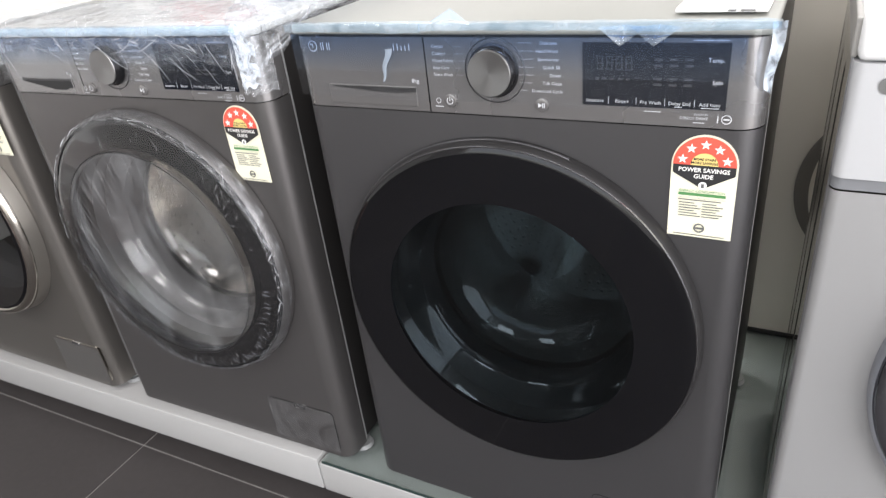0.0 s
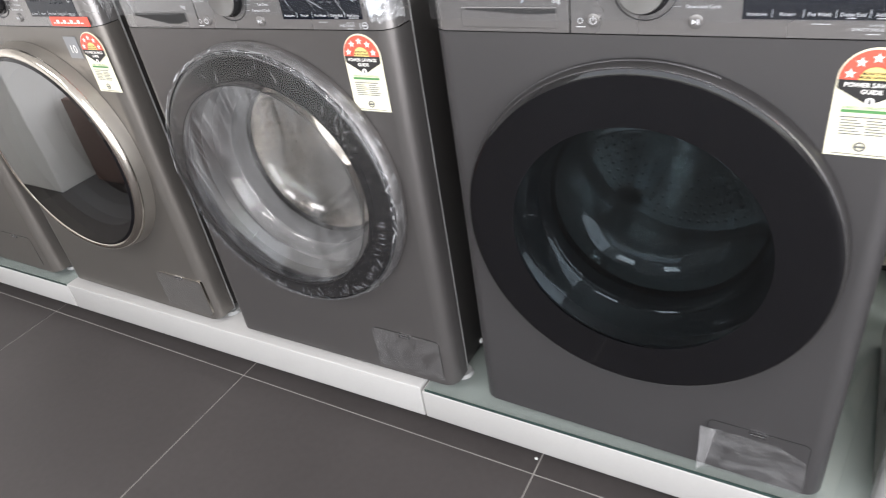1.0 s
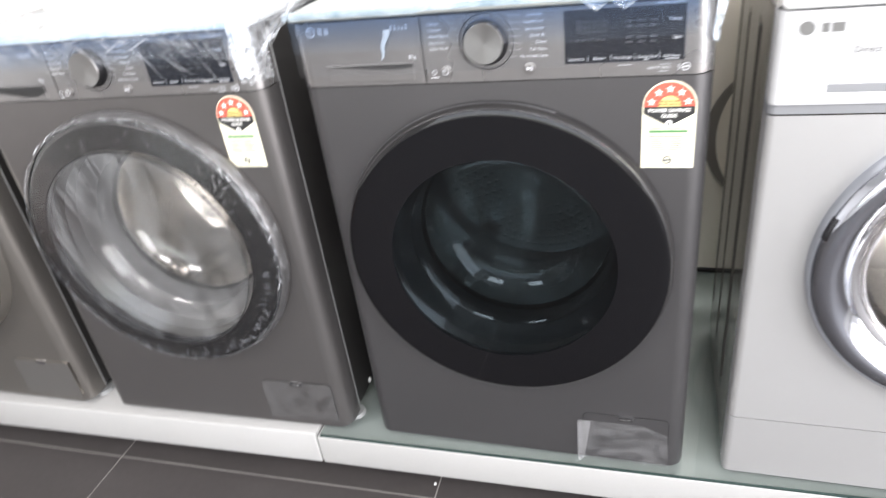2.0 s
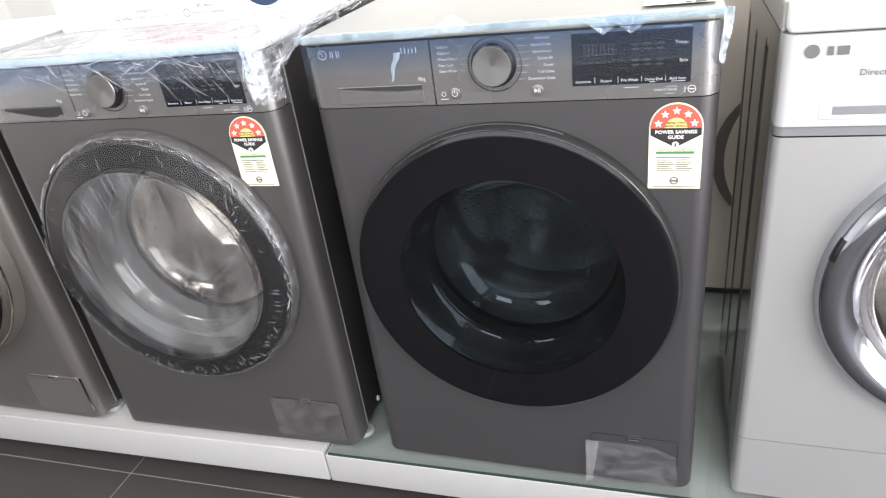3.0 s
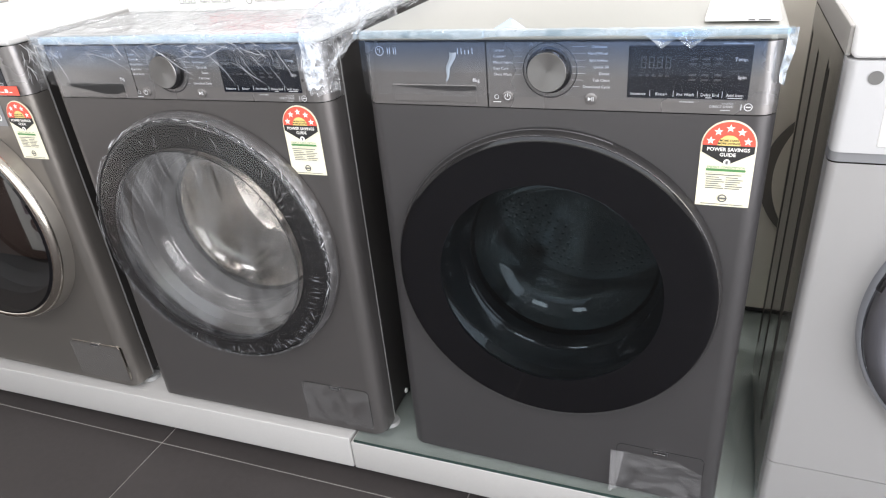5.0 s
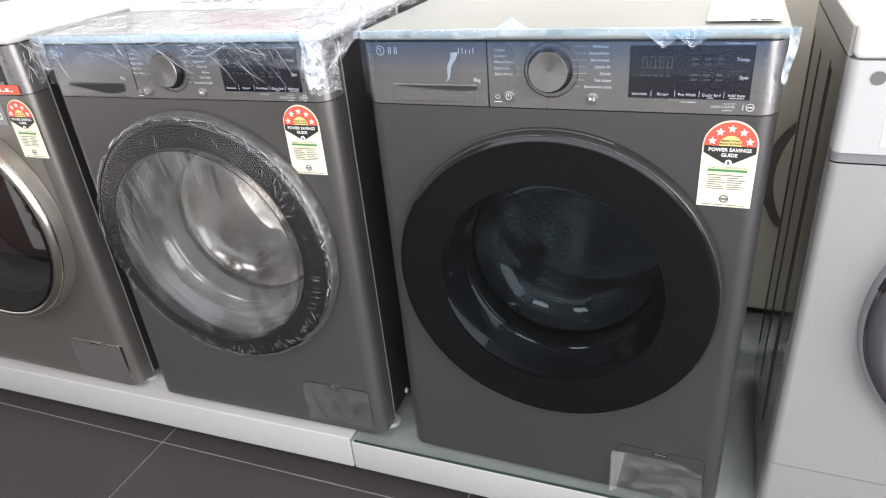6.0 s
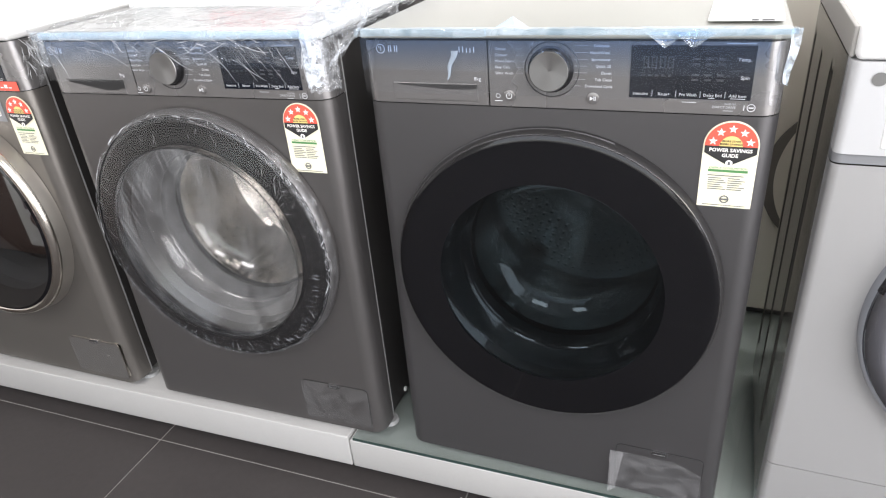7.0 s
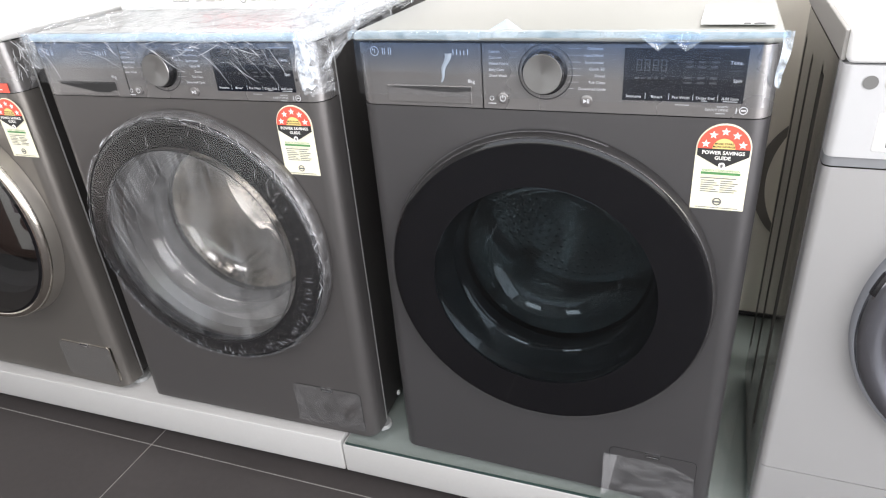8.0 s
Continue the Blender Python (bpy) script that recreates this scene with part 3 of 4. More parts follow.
def fascia(root, weight, ink=LEGEND, dx=0.0, dz=0.0, deep=0.0075):
    """Control panel with detergent drawer, knob, buttons and display; dx and dz shift what the panel carries."""
    W, R, z0, z1 = 0.60, 0.028, 0.7515, 0.846
    def on(name, bm, mat, parent, label="", smooth=None):
        bmesh.ops.translate(bm, verts=bm.verts, vec=(dx, 0, dz))
        return part(name, bm, mat, parent, label, smooth)

    bm = ribbon(bmesh.new(), [(0.0, 0.055), (0.0, R)] + arc(R, R, R, 180, 270) + [(0.2065, 0.0)], z0, z1)
    drawer = part("detergent_drawer", bm, FASCIA, root, "grey detergent drawer front", smooth=40)
    bm = boxed(0.052, -0.0012, 0.757, 0.190, 0.004, 0.7835, bevel=0.001)
    on("grip_frame", bm, FASCIA, drawer)
    # shade inside the grip, painted as a flat black patch; deep sets its height
    bm = bmesh.new()
    top = [(0.060 + 0.13 * i / 14, 0.7822) for i in range(15)]
    bot = [(0.060 + 0.13 * i / 14, 0.7822 - deep * (0.25 + 0.75 * min(1.0, i / 9)) * (1.0 if i < 13 else 0.8)) for i in range(15)]
    bm.faces.new([bm.verts.new((px, -0.0018, pz)) for px, pz in bot + top[::-1]])
    on("grip_shade", bm, BLACK_MATT, drawer, "flat dark patch for the shade in the finger recess")
    bm = words(bmesh.new(), weight, 0.196, 0.789, 0.0078, align="RIGHT")
    lathe(bm, 0.037, 0.834, [(0.0072, -0.0015), (0.0061, -0.0015)], 28)
    disc(bm, 0.0345, 0.8365, 0.0013, -0.0015, 12)
    patch(bm, 0.0368, 0.8310, 0.0378, 0.8375)
    for bx in (0.0500, 0.0535, 0.0600, 0.0635):
        patch(bm, bx, 0.8290, bx + 0.0013, 0.8390)
    for i in range(5):
        patch(bm, 0.1640 + 0.0056 * i, 0.8295, 0.1652 + 0.0056 * i, 0.8295 + (0.0085, 0.0085, 0.0062, 0.0062, 0.0085)[i])
    tagged(on("drawer_print", bm, ink, drawer, "pale printed marks"), kind="stuff")
    bm = ribbon(bmesh.new(), [(0.2085, 0.004), (0.2085, 0.0), (W - R, 0.0)] + arc(W - R, R, R, 270, 360) + [(W, 0.055)], z0, z1)
    panel = part("control_panel", bm, FASCIA, root, "grey control panel with knob and dark display", smooth=40)
    on("display", boxed(0.4085, -0.0012, 0.7712, 0.5615, 0.004, 0.8415, bevel=0.0006), DISPLAY, panel, "dark glossy display")
    bm = bmesh.new()
    for i, w in enumerate(("Intensive", "Rinse+", "Pre Wash", "Delay End", "Add Item")):
        words(bm, w, 0.4235 + 0.0305 * i, 0.7755, 0.0056, align="CENTER", y=-0.002)
        if i:
            patch(bm, 0.408 + 0.0305 * i, 0.774, 0.4085 + 0.0305 * i, 0.7825, -0.002)
    words(bm, "Temp.", 0.557, 0.822, 0.0064, align="RIGHT", y=-0.002)
    words(bm, "Spin", 0.557, 0.799, 0.0064, align="RIGHT", y=-0.002)
    patch(bm, 0.5100, 0.7732, 0.5180, 0.7740, -0.002), patch(bm, 0.5370, 0.7732, 0.5550, 0.7740, -0.002)
    patch(bm, 0.5250, 0.8436, 0.5590, 0.8446), patch(bm, 0.4780, 0.7668, 0.4960, 0.7676)
    patch(bm, 0.5300, 0.7568, 0.5420, 0.7576)
    words(bm, "INVERTER", 0.545, 0.7652, 0.0032, align="RIGHT")
    words(bm, "DIRECT DRIVE", 0.545, 0.7605, 0.0045, align="RIGHT")
    words(bm, "1", 0.552, 0.758, 0.0115)
    lathe(bm, 0.5635, 0.7622, [(0.0052, -0.0015), (0.0042, -0.0015)], 24)
    patch(bm, 0.5605, 0.7614, 0.5665, 0.763)
    for i, w in enumerate(("Cotton", "Cotton+", "Mixed Fabric", "Easy Care", "Silent Wash")):
        words(bm, w, 0.2185, 0.8335 - 0.0086 * i, 0.0056)
        patch(bm, 0.250 + 0.004 * (i == 2), 0.8352 - 0.0086 * i, 0.264 - 0.002 * abs(i - 2), 0.8355 - 0.0086 * i)
    for i, w in enumerate(("Delicates", "Hand/Wool", "Sportswear", "Quick 30", "Duvet", "Tub Clean", "Download Cycle")):
        words(bm, w, 0.380 + 0.001 * i, 0.8385 - 0.0092 * i, 0.0056, align="RIGHT")
        patch(bm, 0.333, 0.8402 - 0.0092 * i, 0.351 - 0.0022 * max(0, i - 4) ** 2, 0.8405 - 0.0092 * i)
    lathe(bm, 0.2215, 0.7675, [(0.0035, -0.0015), (0.0028, -0.0015)], 14)
    patch(bm, 0.216, 0.7595, 0.228, 0.7605)
    tagged(on("panel_print", bm, ink, panel, "pale printed programme names"), kind="stuff")
    bm = bmesh.new()
    for j in range(2):
        for k in range(3):
            for q in range(2):
                patch(bm, 0.487 + 0.0155 * k, 0.796 + 0.0205 * j + 0.0065 * q, 0.4955 + 0.0155 * k, 0.7985 + 0.0205 * j + 0.0065 * q, -0.002)
    for k in range(4):
        sx = 0.425 + 0.0105 * k
        for a, b, c, d in ((0, 0, 7, 1.2), (0, 7, 7, 8.2), (0, 14, 7, 15.2), (0, 1.2, 1.2, 14), (5.8, 1.2, 7, 14)):
            patch(bm, sx + a * 0.001, 0.812 + b * 0.001, sx + c * 0.001, 0.812 + d * 0.001, -0.002)
    for k in range(5):
        patch(bm, 0.4235 + 0.0085 * k, 0.8010, 0.4275 + 0.0085 * k, 0.8035, -0.002)
    tagged(on("display_segments", bm, LEGEND_DIM, panel, "unlit display segments"), kind="stuff")
    # knob and buttons
    on("knob_seat", lathe(bmesh.new(), 0.301, 0.8070, [(0.0392, -0.0006), (0.0385, -0.0016), (0.0378, -0.0006)], 64), SATIN, panel, "thin bright ring round the knob")
    bm = lathe(bmesh.new(), 0.300, 0.8075, [(0.0325, -0.001), (0.0325, -0.003), (0.0298, -0.0035), (0.0290, -0.0135), (0.0278, -0.0155)], 64)
    knob = on("programme_knob", bm, GUNMETAL, panel, "round programme knob", smooth=40)
    bm = lathe(bmesh.new(), 0, 0, [(0.0278, 0.0), (0.0270, -0.001), (0.015, -0.0004), (0.0003, 0.0)], 64)
    part("knob_face", bm, KNOB_FACE, knob, "brushed metal knob face", smooth=40).location = (0.300 + dx, -0.0155, 0.8075 + dz)
    for bx, kind in ((0.239, 0), (0.360, 1)):
        bm = lathe(bmesh.new(), bx, 0.7685, [(0.0085, 0.0), (0.0082, -0.003), (0.0073, -0.0034), (0.0003, -0.0030)], 32)
        btn = on("button", bm, FASCIA, panel, "round push button", smooth=40)
        bm = bmesh.new()
        if kind:
            bm.faces.new([bm.verts.new(p) for p in ((bx - 0.004, -0.0042, 0.7655), (bx + 0.0008, -0.0042, 0.7685), (bx - 0.004, -0.0042, 0.7715))])
            patch(bm, bx + 0.0012, 0.7655, bx + 0.0022, 0.7715, -0.0042)
            patch(bm, bx + 0.0032, 0.7655, bx + 0.0042, 0.7715, -0.0042)
        else:
            lathe(bm, bx, 0.7685, [(0.0046, -0.0042), (0.0037, -0.0042)], 24, 120, 420)
            patch(bm, bx - 0.0005, 0.7685, bx + 0.0005, 0.774, -0.0042)
        on("button_mark", bm, ink, btn)
    return panel


def dark_door(root, cx, cz, centre_glass, ring, bevel=GUNMETAL, rim=CHROME, ro=0.262, rg=0.185, out=0.0, bowl=GLASS_BOWL, lip=0.006):
    """Round door: bevelled rim, glossy annulus, glass centre with a bowl behind it."""
    def turned(profile):
        return lathe(bmesh.new(), cx, cz, [(r, y - out) for r, y in profile])
    door = part("door", lathe(bmesh.new(), cx, cz, [(ro + lip, -0.001), (ro + lip * 0.9, -0.5 * (0.0295 + out)), (ro, -0.9 * (0.0295 + out)), (ro - 0.0035, -0.0295 - out)]), bevel, root, "round porthole door", smooth=50)
    part("rim_line", turned([(ro - 0.0010, -0.0265), (ro - 0.0014, -0.0292), (ro - 0.0020, -0.0301), (ro - 0.0027, -0.0299)]), rim, door, "thin bright rim line", smooth=60)
    part("black_ring", turned([(ro - 0.0024, -0.0288), (ro - 0.0075, -0.0308), (ro - 0.0105, -0.0314), (ro - 0.0125, -0.03155), (ro - 0.016, -0.0316), (rg + 0.02, -0.0330), (rg, -0.0332)]), ring, door, "glossy black ring", smooth=40)
    g = part("door_glass", turned([(rg, -0.0332), (rg * 0.5, -0.0345), (0.0005, -0.035)]), centre_glass, door, "tinted glass pane", smooth=60)
    g.visible_shadow = centre_glass is GLASS_DARK
    b = part("glass_bowl", turned([(rg + 0.004, -0.022), (0.172, 0.0), (0.164, 0.026), (0.159, 0.030), (0.154, 0.0285), (0.151, 0.032), (0.148, 0.046), (0.143, 0.066), (0.136, 0.080), (0.1325, 0.0805), (0.129, 0.079), (0.126, 0.083), (0.116, 0.094), (0.10, 0.102), (0.04, 0.106), (0.0005, 0.106)]), bowl, door, "clear moulded glass bowl", smooth=40)
    b.visible_shadow = False
    return door


# machine with the wide black door
mc = front_loader(pose(0, 0, Z0), "dark grey front-loading washing machine with a wide black door", STEEL_C, 0.298, 0.455, {"flap": (0.423, 0.572, 0.022, 0.128), "gasket": GASKET_DARK, "foot": 0.045})
fascia(mc, "8kg")
door_c = dark_door(mc, 0.298, 0.455, GLASS_DARK, BLACK_RING, BEVEL_DARK, RIM_BRIGHT, 0.2646, out=-0.009, bowl=BOWL_DARK, lip=0.003)
# added arc that draws the lit upper edge of the bevel
part("lit_edge_arc", lathe(bmesh.new(), 0.298, 0.455, [(0.2680, -0.0045), (0.2686, -0.0060), (0.2682, -0.0078), (0.2672, -0.0085)], 48, 69, 152), SATIN, door_c, "thin satin arc standing for the lit bevel edge", smooth=60)
energy_label(mc, 0.511, 0.6185, 0.0702, 0.1255, -0.0014)

# wrapped machine beside it
mb = front_loader(pose(-0.663, -0.024, Z0, 0, 0, 1.7), "brownish grey washing machine wrapped in clear plastic film", STEEL_B, 0.2985, 0.465, {"flap": (0.4215, 0.5755, 0.034, 0.133), "top": TOP_A, "top_label": "pale worktop under film", "gasket": GASKET_SHADED})
fascia(mb, "9kg", dx=-0.009, dz=-0.004, deep=0.019)
dark_door(mb, 0.2985, 0.465, GLASS_CLEAR, BLACK_RING, STEEL_B, GUNMETAL, 0.261, 0.206, -0.002)
energy_label(mb, 0.5035, 0.622, 0.0685, 0.124, -0.0014)

bm = lathe(bmesh.new(), 0, 0, [(0.0062, 0.0), (0.0058, -0.003), (0.004, -0.0042), (0.0003, -0.0045)], 20)
bmesh.ops.rotate(bm, verts=bm.verts, cent=(0, 0, 0), matrix=Matrix.Rotation(radians(90), 3, "Z"))
bmesh.ops.translate(bm, verts=bm.verts, vec=(0.5972, 0.131, 0.034))
part("side_plug", bm, WHITE_TOP, mb, "small white plastic plug", smooth=40)

# champagne machine with bright door rim
ma = front_loader(pose(-1.336, -0.038, Z0, 0, 0, 0.8), "champagne grey washing machine with a bright metal door rim", STEEL_A, 0.311, 0.459, {"flap": (0.434, 0.588, 0.033, 0.136), "top": TOP_A, "top_label": "pale worktop under film", "latch": CHROME, "gap": CHAMPAGNE})
fascia(ma, "9kg")


def rimmed_door(root, cx, cz, ro):
    """Round door with a broad bright rim and a dark flat pane."""
    bm = lathe(bmesh.new(), cx, cz, [(ro + 0.008, -0.001), (ro + 0.006, -0.012), (ro + 0.002, -0.030)])
    door = part("door", bm, CHAMPAGNE_WALL, root, "round porthole door", smooth=50)
    part("door_rim", lathe(bmesh.new(), cx, cz, [(ro + 0.003, -0.028), (ro + 0.002, -0.036), (ro - 0.004, -0.042), (ro - 0.011, -0.0435), (ro - 0.015, -0.041)]), CHAMPAGNE, door, "broad champagne metal rim", smooth=60)
    part("black_pane", lathe(bmesh.new(), cx, cz, [(ro - 0.014, -0.0405), (ro * 0.915, -0.0435)]), BLACK, door, "glossy black ring", smooth=40)
    g = part("door_glass", lathe(bmesh.new(), cx, cz, [(ro * 0.915, -0.0435), (ro * 0.4, -0.0443), (0.0005, -0.0445)]), PANE_MIRROR, door, "dark glass pane", smooth=60)
    g.visible_shadow = False
    return door


rimmed_door(ma, 0.311, 0.459, 0.252)
energy_label(ma, 0.530, 0.6205, 0.0695, 0.122, -0.0014)
sticker = part("red_sticker", boxed(0.467, -0.0022, 0.7535, 0.588, -0.0012, 0.7715), RED, ma, "red sticker with pale print")
bm = bmesh.new()
for i in range(9):
    patch(bm, 0.475 + 0.011 * i, 0.7585, 0.4835 + 0.011 * i, 0.7605 + 0.005 * (i % 2), -0.0026)
tagged(part("sticker_print", bm, WHITE_INK, sticker), kind="stuff")
badge = part("badge", boxed(0.480, -0.0012, 0.688, 0.520, -0.0004, 0.732), SILVER_BAND, ma, "small grey warranty badge")
bm = words(bmesh.new(), "10", 0.500, 0.699, 0.024, -0.0018, "CENTER")
part("badge_number", bm, WHITE_INK, badge)

mz = front_loader(pose(-2.005, -0.06, Z0, 0, 0, 1.2), "champagne grey washing machine with a dark porthole door", STEEL_A, 0.298, 0.46, {"flap": (0.400, 0.548, 0.036, 0.132)})
fascia(mz, "9kg")
rimmed_door(mz, 0.298, 0.46, 0.25)


# ---- films and tapes ----
def sheet(bm, nu, nv, place):
    rows = [[bm.verts.new(place(i / nu, j / nv)) for i in range(nu + 1)] for j in range(nv + 1)]
    for a, b in zip(rows, rows[1:]):
        for i in range(nu):
            bm.faces.new((a[i], a[i + 1], b[i + 1], b[i]))
    return bm


def ridge(x, y, z, s, seed):
    """Sharp-creased height, about -0.5 to 0.5."""
    p = Vector((x * s + seed, y * s, z * s))
    q = Vector((x * s * 2.3, y * s * 2.3 + seed, z * s * 2.3))
    return 0.6 * (0.5 - abs(noise.noise(p)) * 2) + 0.3 * (0.5 - abs(noise.noise(q)) * 2)


def over_edge(x, s, back, zt, yf, drop):
    """A point of a sheet lying on the worktop (s = 0, at the back) and folded down over its front edge (s = 1)."""
    run = back + drop
    d = s * run
    if d < back:
        return (x, yf + back - d, zt)
    return (x, yf, zt - (d - back))


def edge_film(name, root, x0, x1, drop, seed, label):
    def place(u, v):
        x = x0 + (x1 - x0) * u
        dr = drop * (1 + 0.28 * noise.noise(Vector((x * 9, seed, 0))) + 0.12 * noise.noise(Vector((x * 40, seed, 3))))
        px, py, pz = over_edge(x, v, 0.012, 0.8625, -0.0035, dr)
        k = ridge(x, py, pz, 16, seed) * 0.003
        return (px, py - abs(k) * (pz < 0.862), pz + abs(k) * (pz >= 0.862))
    f = part(name, sheet(bmesh.new(), 90, 22, place), FILM_BLUE, root, label)
    f.visible_shadow = False
    return f


edge_film("protective_film", mc, -0.004, 0.207, 0.010, 2.0, "pale blue protective film strip")
edge_film("protective_film", mc, 0.205, 0.604, 0.008, 7.0, "pale blue protective film strip")
def panel_film(root, x1, low, seed):
    """Clear film on the upper part of a control panel, with a bluer band under the top edge."""
    def wrap(x):
        return 0.028 - math.sqrt(max(0.0, 0.028 ** 2 - max(0.0, x - 0.572) ** 2))
    def clear(u, v):
        x = 0.004 + (x1 - 0.004) * u
        bottom = low + 0.006 * noise.noise(Vector((x * 8, seed, 1)))
        z = bottom + (0.856 - bottom) * v
        return (x, wrap(x) - 0.0026 - 0.0006 * noise.noise(Vector((x * 10, z * 10, seed))), z)
    def band(u, v):
        x = 0.004 + (min(x1, 0.576) - 0.004) * u
        bottom = 0.803 + 0.006 * noise.noise(Vector((x * 11, seed, 6)))
        return (x, wrap(x) - 0.0036, bottom + (0.850 - bottom) * v)
    for name, f, mat, label in (("panel_film", clear, FILM_PANEL, "clear film over the control panel"), ("film_band", band, FILM_BAND, "film edge tinted for its blue and reflected sky")):
        part(name, sheet(bmesh.new(), 60, 10, f), mat, root, label, smooth=60).visible_shadow = False


panel_film(mc, 0.597, 0.768, 3.0)
panel_film(mb, 0.574, 0.775, 8.0)
# loose tail of film at the corner of the panel
bm = sheet(bmesh.new(), 8, 24, lambda u, v: (0.5955 + (0.013 - 0.006 * v) * u + 0.0015 * math.sin(v * 6), -0.004 + 0.006 * u + 0.002 * math.sin(v * 9), 0.8625 - 0.066 * v - 0.006 * u * v))
part("film_tail", bm, see_through("white_film_tail", (0.85, 0.92, 1.0), 0.2, 0.7, (0.75, 0.85, 0.95), 0.4, 40), mc, "loose tail of pale film")
# peaks where the film stands off the edge
for px, ph in ((0.240, 0.014), (0.447, -0.018), (0.482, -0.018)):
    s = 1 if ph > 0 else -1
    bm = bmesh.new()
    z = 0.8635 if s > 0 else 0.857
    a, b, c = bm.verts.new((px - 0.022, 0.0, z)), bm.verts.new((px + 0.03, 0.0, z)), bm.verts.new((px + 0.004, -0.008 if s < 0 else 0.01, z + ph))
    d = bm.verts.new((px + 0.008, 0.004, z + 0.002))
    bm.faces.new((a, d, c)), bm.faces.new((d, b, c))
    part("film_peak", bm, FILM_PEAK if s > 0 else FILM_BLUE, mc, "raised fold of film")

# loose fold of film hanging on the drawer
bm = sheet(bmesh.new(), 4, 16, lambda u, v: (0.158 - 0.014 * v + (0.0045 * (1 - v) + 0.0012) * (u - 0.5) * 2 + 0.0015 * math.sin(9 * v), -0.0045 - 0.004 * math.sin(math.pi * u) * (1 - v), 0.833 - 0.043 * v))
part("film_fold", bm, FILM_PEAK, mc, "loose pale fold of film on the drawer", smooth=60)

# tape over the service flap
def tape_place(u, v):
    x, z = 0.414 + 0.158 * u, 0.016 + (0.098 - 0.075 * max(0.0, u - 0.72)) * v
    curl = max(0.0, 0.16 - u) ** 2 * 0.5
    return (x + 0.002 * math.sin(4 * v), -0.004 - 0.0012 * abs(noise.noise(Vector((u * 5, v * 5, 1)))) - curl, z + 0.003 * noise.noise(Vector((u * 6, 0, v))))


part("flap_tape", sheet(bmesh.new(), 40, 26, tape_place), TAPE, mc, "milky tape over the service flap")
part("flap_tape", sheet(bmesh.new(), 30, 20, lambda u, v: (0.4185 + 0.160 * u, -0.0040 - 0.001 * noise.noise(Vector((u * 4, v * 4, 5))), 0.032 + 0.103 * v)), see_through("thin_tape", (0.93, 0.93, 0.93), 0.22, 0.032, (0.8, 0.8, 0.8), 0.03, 20, 1.25), mb, "clear tape over the service flap")

part("tape_curl", sheet(bmesh.new(), 8, 20, lambda u, v: (0.4125 + (0.012 + 0.012 * v) * u, -0.0062 - 0.007 * (1 - u) ** 2 * (1 - v), 0.012 + 0.102 * v + 0.006 * u * (1 - v))), see_through("white_tape_curl", (0.9, 0.9, 0.9), 0.2, 0.14, (0.85, 0.85, 0.85)), mc, "white curled tape end")

# tape on the flap of the champagne machine
part("flap_tape", sheet(bmesh.new(), 20, 20, lambda u, v: (0.430 + 0.160 * u, -0.0045 - 0.0008 * noise.noise(Vector((u * 4, v * 4, 9))), 0.032 + 0.101 * v)), see_through("clear_flap_tape", (0.93, 0.93, 0.93), 0.22, 0.04, (0.8, 0.8, 0.8), ior=1.4), ma, "clear tape over the service flap")

# crinkled wrap over the top and panel of the second machine
def wrap_place(u, v):
    x = -0.014 + 0.632 * u
    drop = 0.050 + 0.018 * noise.noise(Vector((x * 7, 4, 0))) + 0.035 * max(0, u - 0.82) * 5 * 0.5 + 0.03 * max(0, 0.12 - u) * 8
    px, py, pz = over_edge(x, v, 0.36, 0.8655, -0.006, drop)
    k = ridge(x, py, pz * 1.3, 11, 3.3)
    front = py < 0.0
    side = max(0.0, abs(u - 0.5) - 0.44) * 0.3
    return (px, py - (0.004 + 0.010 * abs(k)) * front, pz + (0.002 + 0.016 * max(0, k)) * (not front) - side)


w = part("plastic_wrap", sheet(bmesh.new(), 150, 110, wrap_place), FILM_WRAP, mb, "crinkled clear plastic wrap")
w.visible_shadow = False
edge_film("protective_film", mb, -0.004, 0.575, 0.013, 11.0, "pale blue protective film strip")
# gathered wrap at the corner
def bunch_place(u, v):
    y = -0.012 + 0.46 * v
    a = radians(-70 + 250 * u)
    r = 0.030 + 0.020 * noise.noise(Vector((u * 3.5, v * 9, 8))) + 0.012 * ridge(u, v, 0, 9, 1.0)
    return (0.602 + 0.02 * v + r * math.cos(a), y, 0.862 + 0.02 * v - 0.035 * max(0, 0.25 - v) * 4 * (u < 0.35) + r * math.sin(a) * 0.9)


w = part("gathered_wrap", sheet(bmesh.new(), 46, 90, bunch_place), FILM_BUNCH, mb, "bunched clear plastic wrap at the corner")
w.visible_shadow = False
def corner_place(u, v):
    z = 0.868 - (0.100 + 0.02 * noise.noise(Vector((u * 4, 2, 2)))) * v
    k = ridge(u * 0.1, v * 0.15, 0, 26, 6.0)
    return (0.572 + 0.046 * u + 0.004 * k, -0.008 + 0.05 * max(0, u - 0.55) - 0.010 * abs(k), z)


w = part("corner_wrap", sheet(bmesh.new(), 26, 50, corner_place), FILM_BUNCH, mb, "crinkled clear wrap on the panel corner")
w.visible_shadow = False
def left_corner_place(u, v):
    k = ridge(u * 0.1, v * 0.15, 0, 26, 2.0)
    return (-0.022 + 0.05 * u + 0.004 * k, -0.008 + 0.03 * max(0, 0.5 - u) - 0.010 * abs(k), 0.868 - 0.065 * v)


part("corner_wrap", sheet(bmesh.new(), 26, 36, left_corner_place), FILM_BUNCH, mb, "crinkled clear wrap on the panel corner").visible_shadow = False
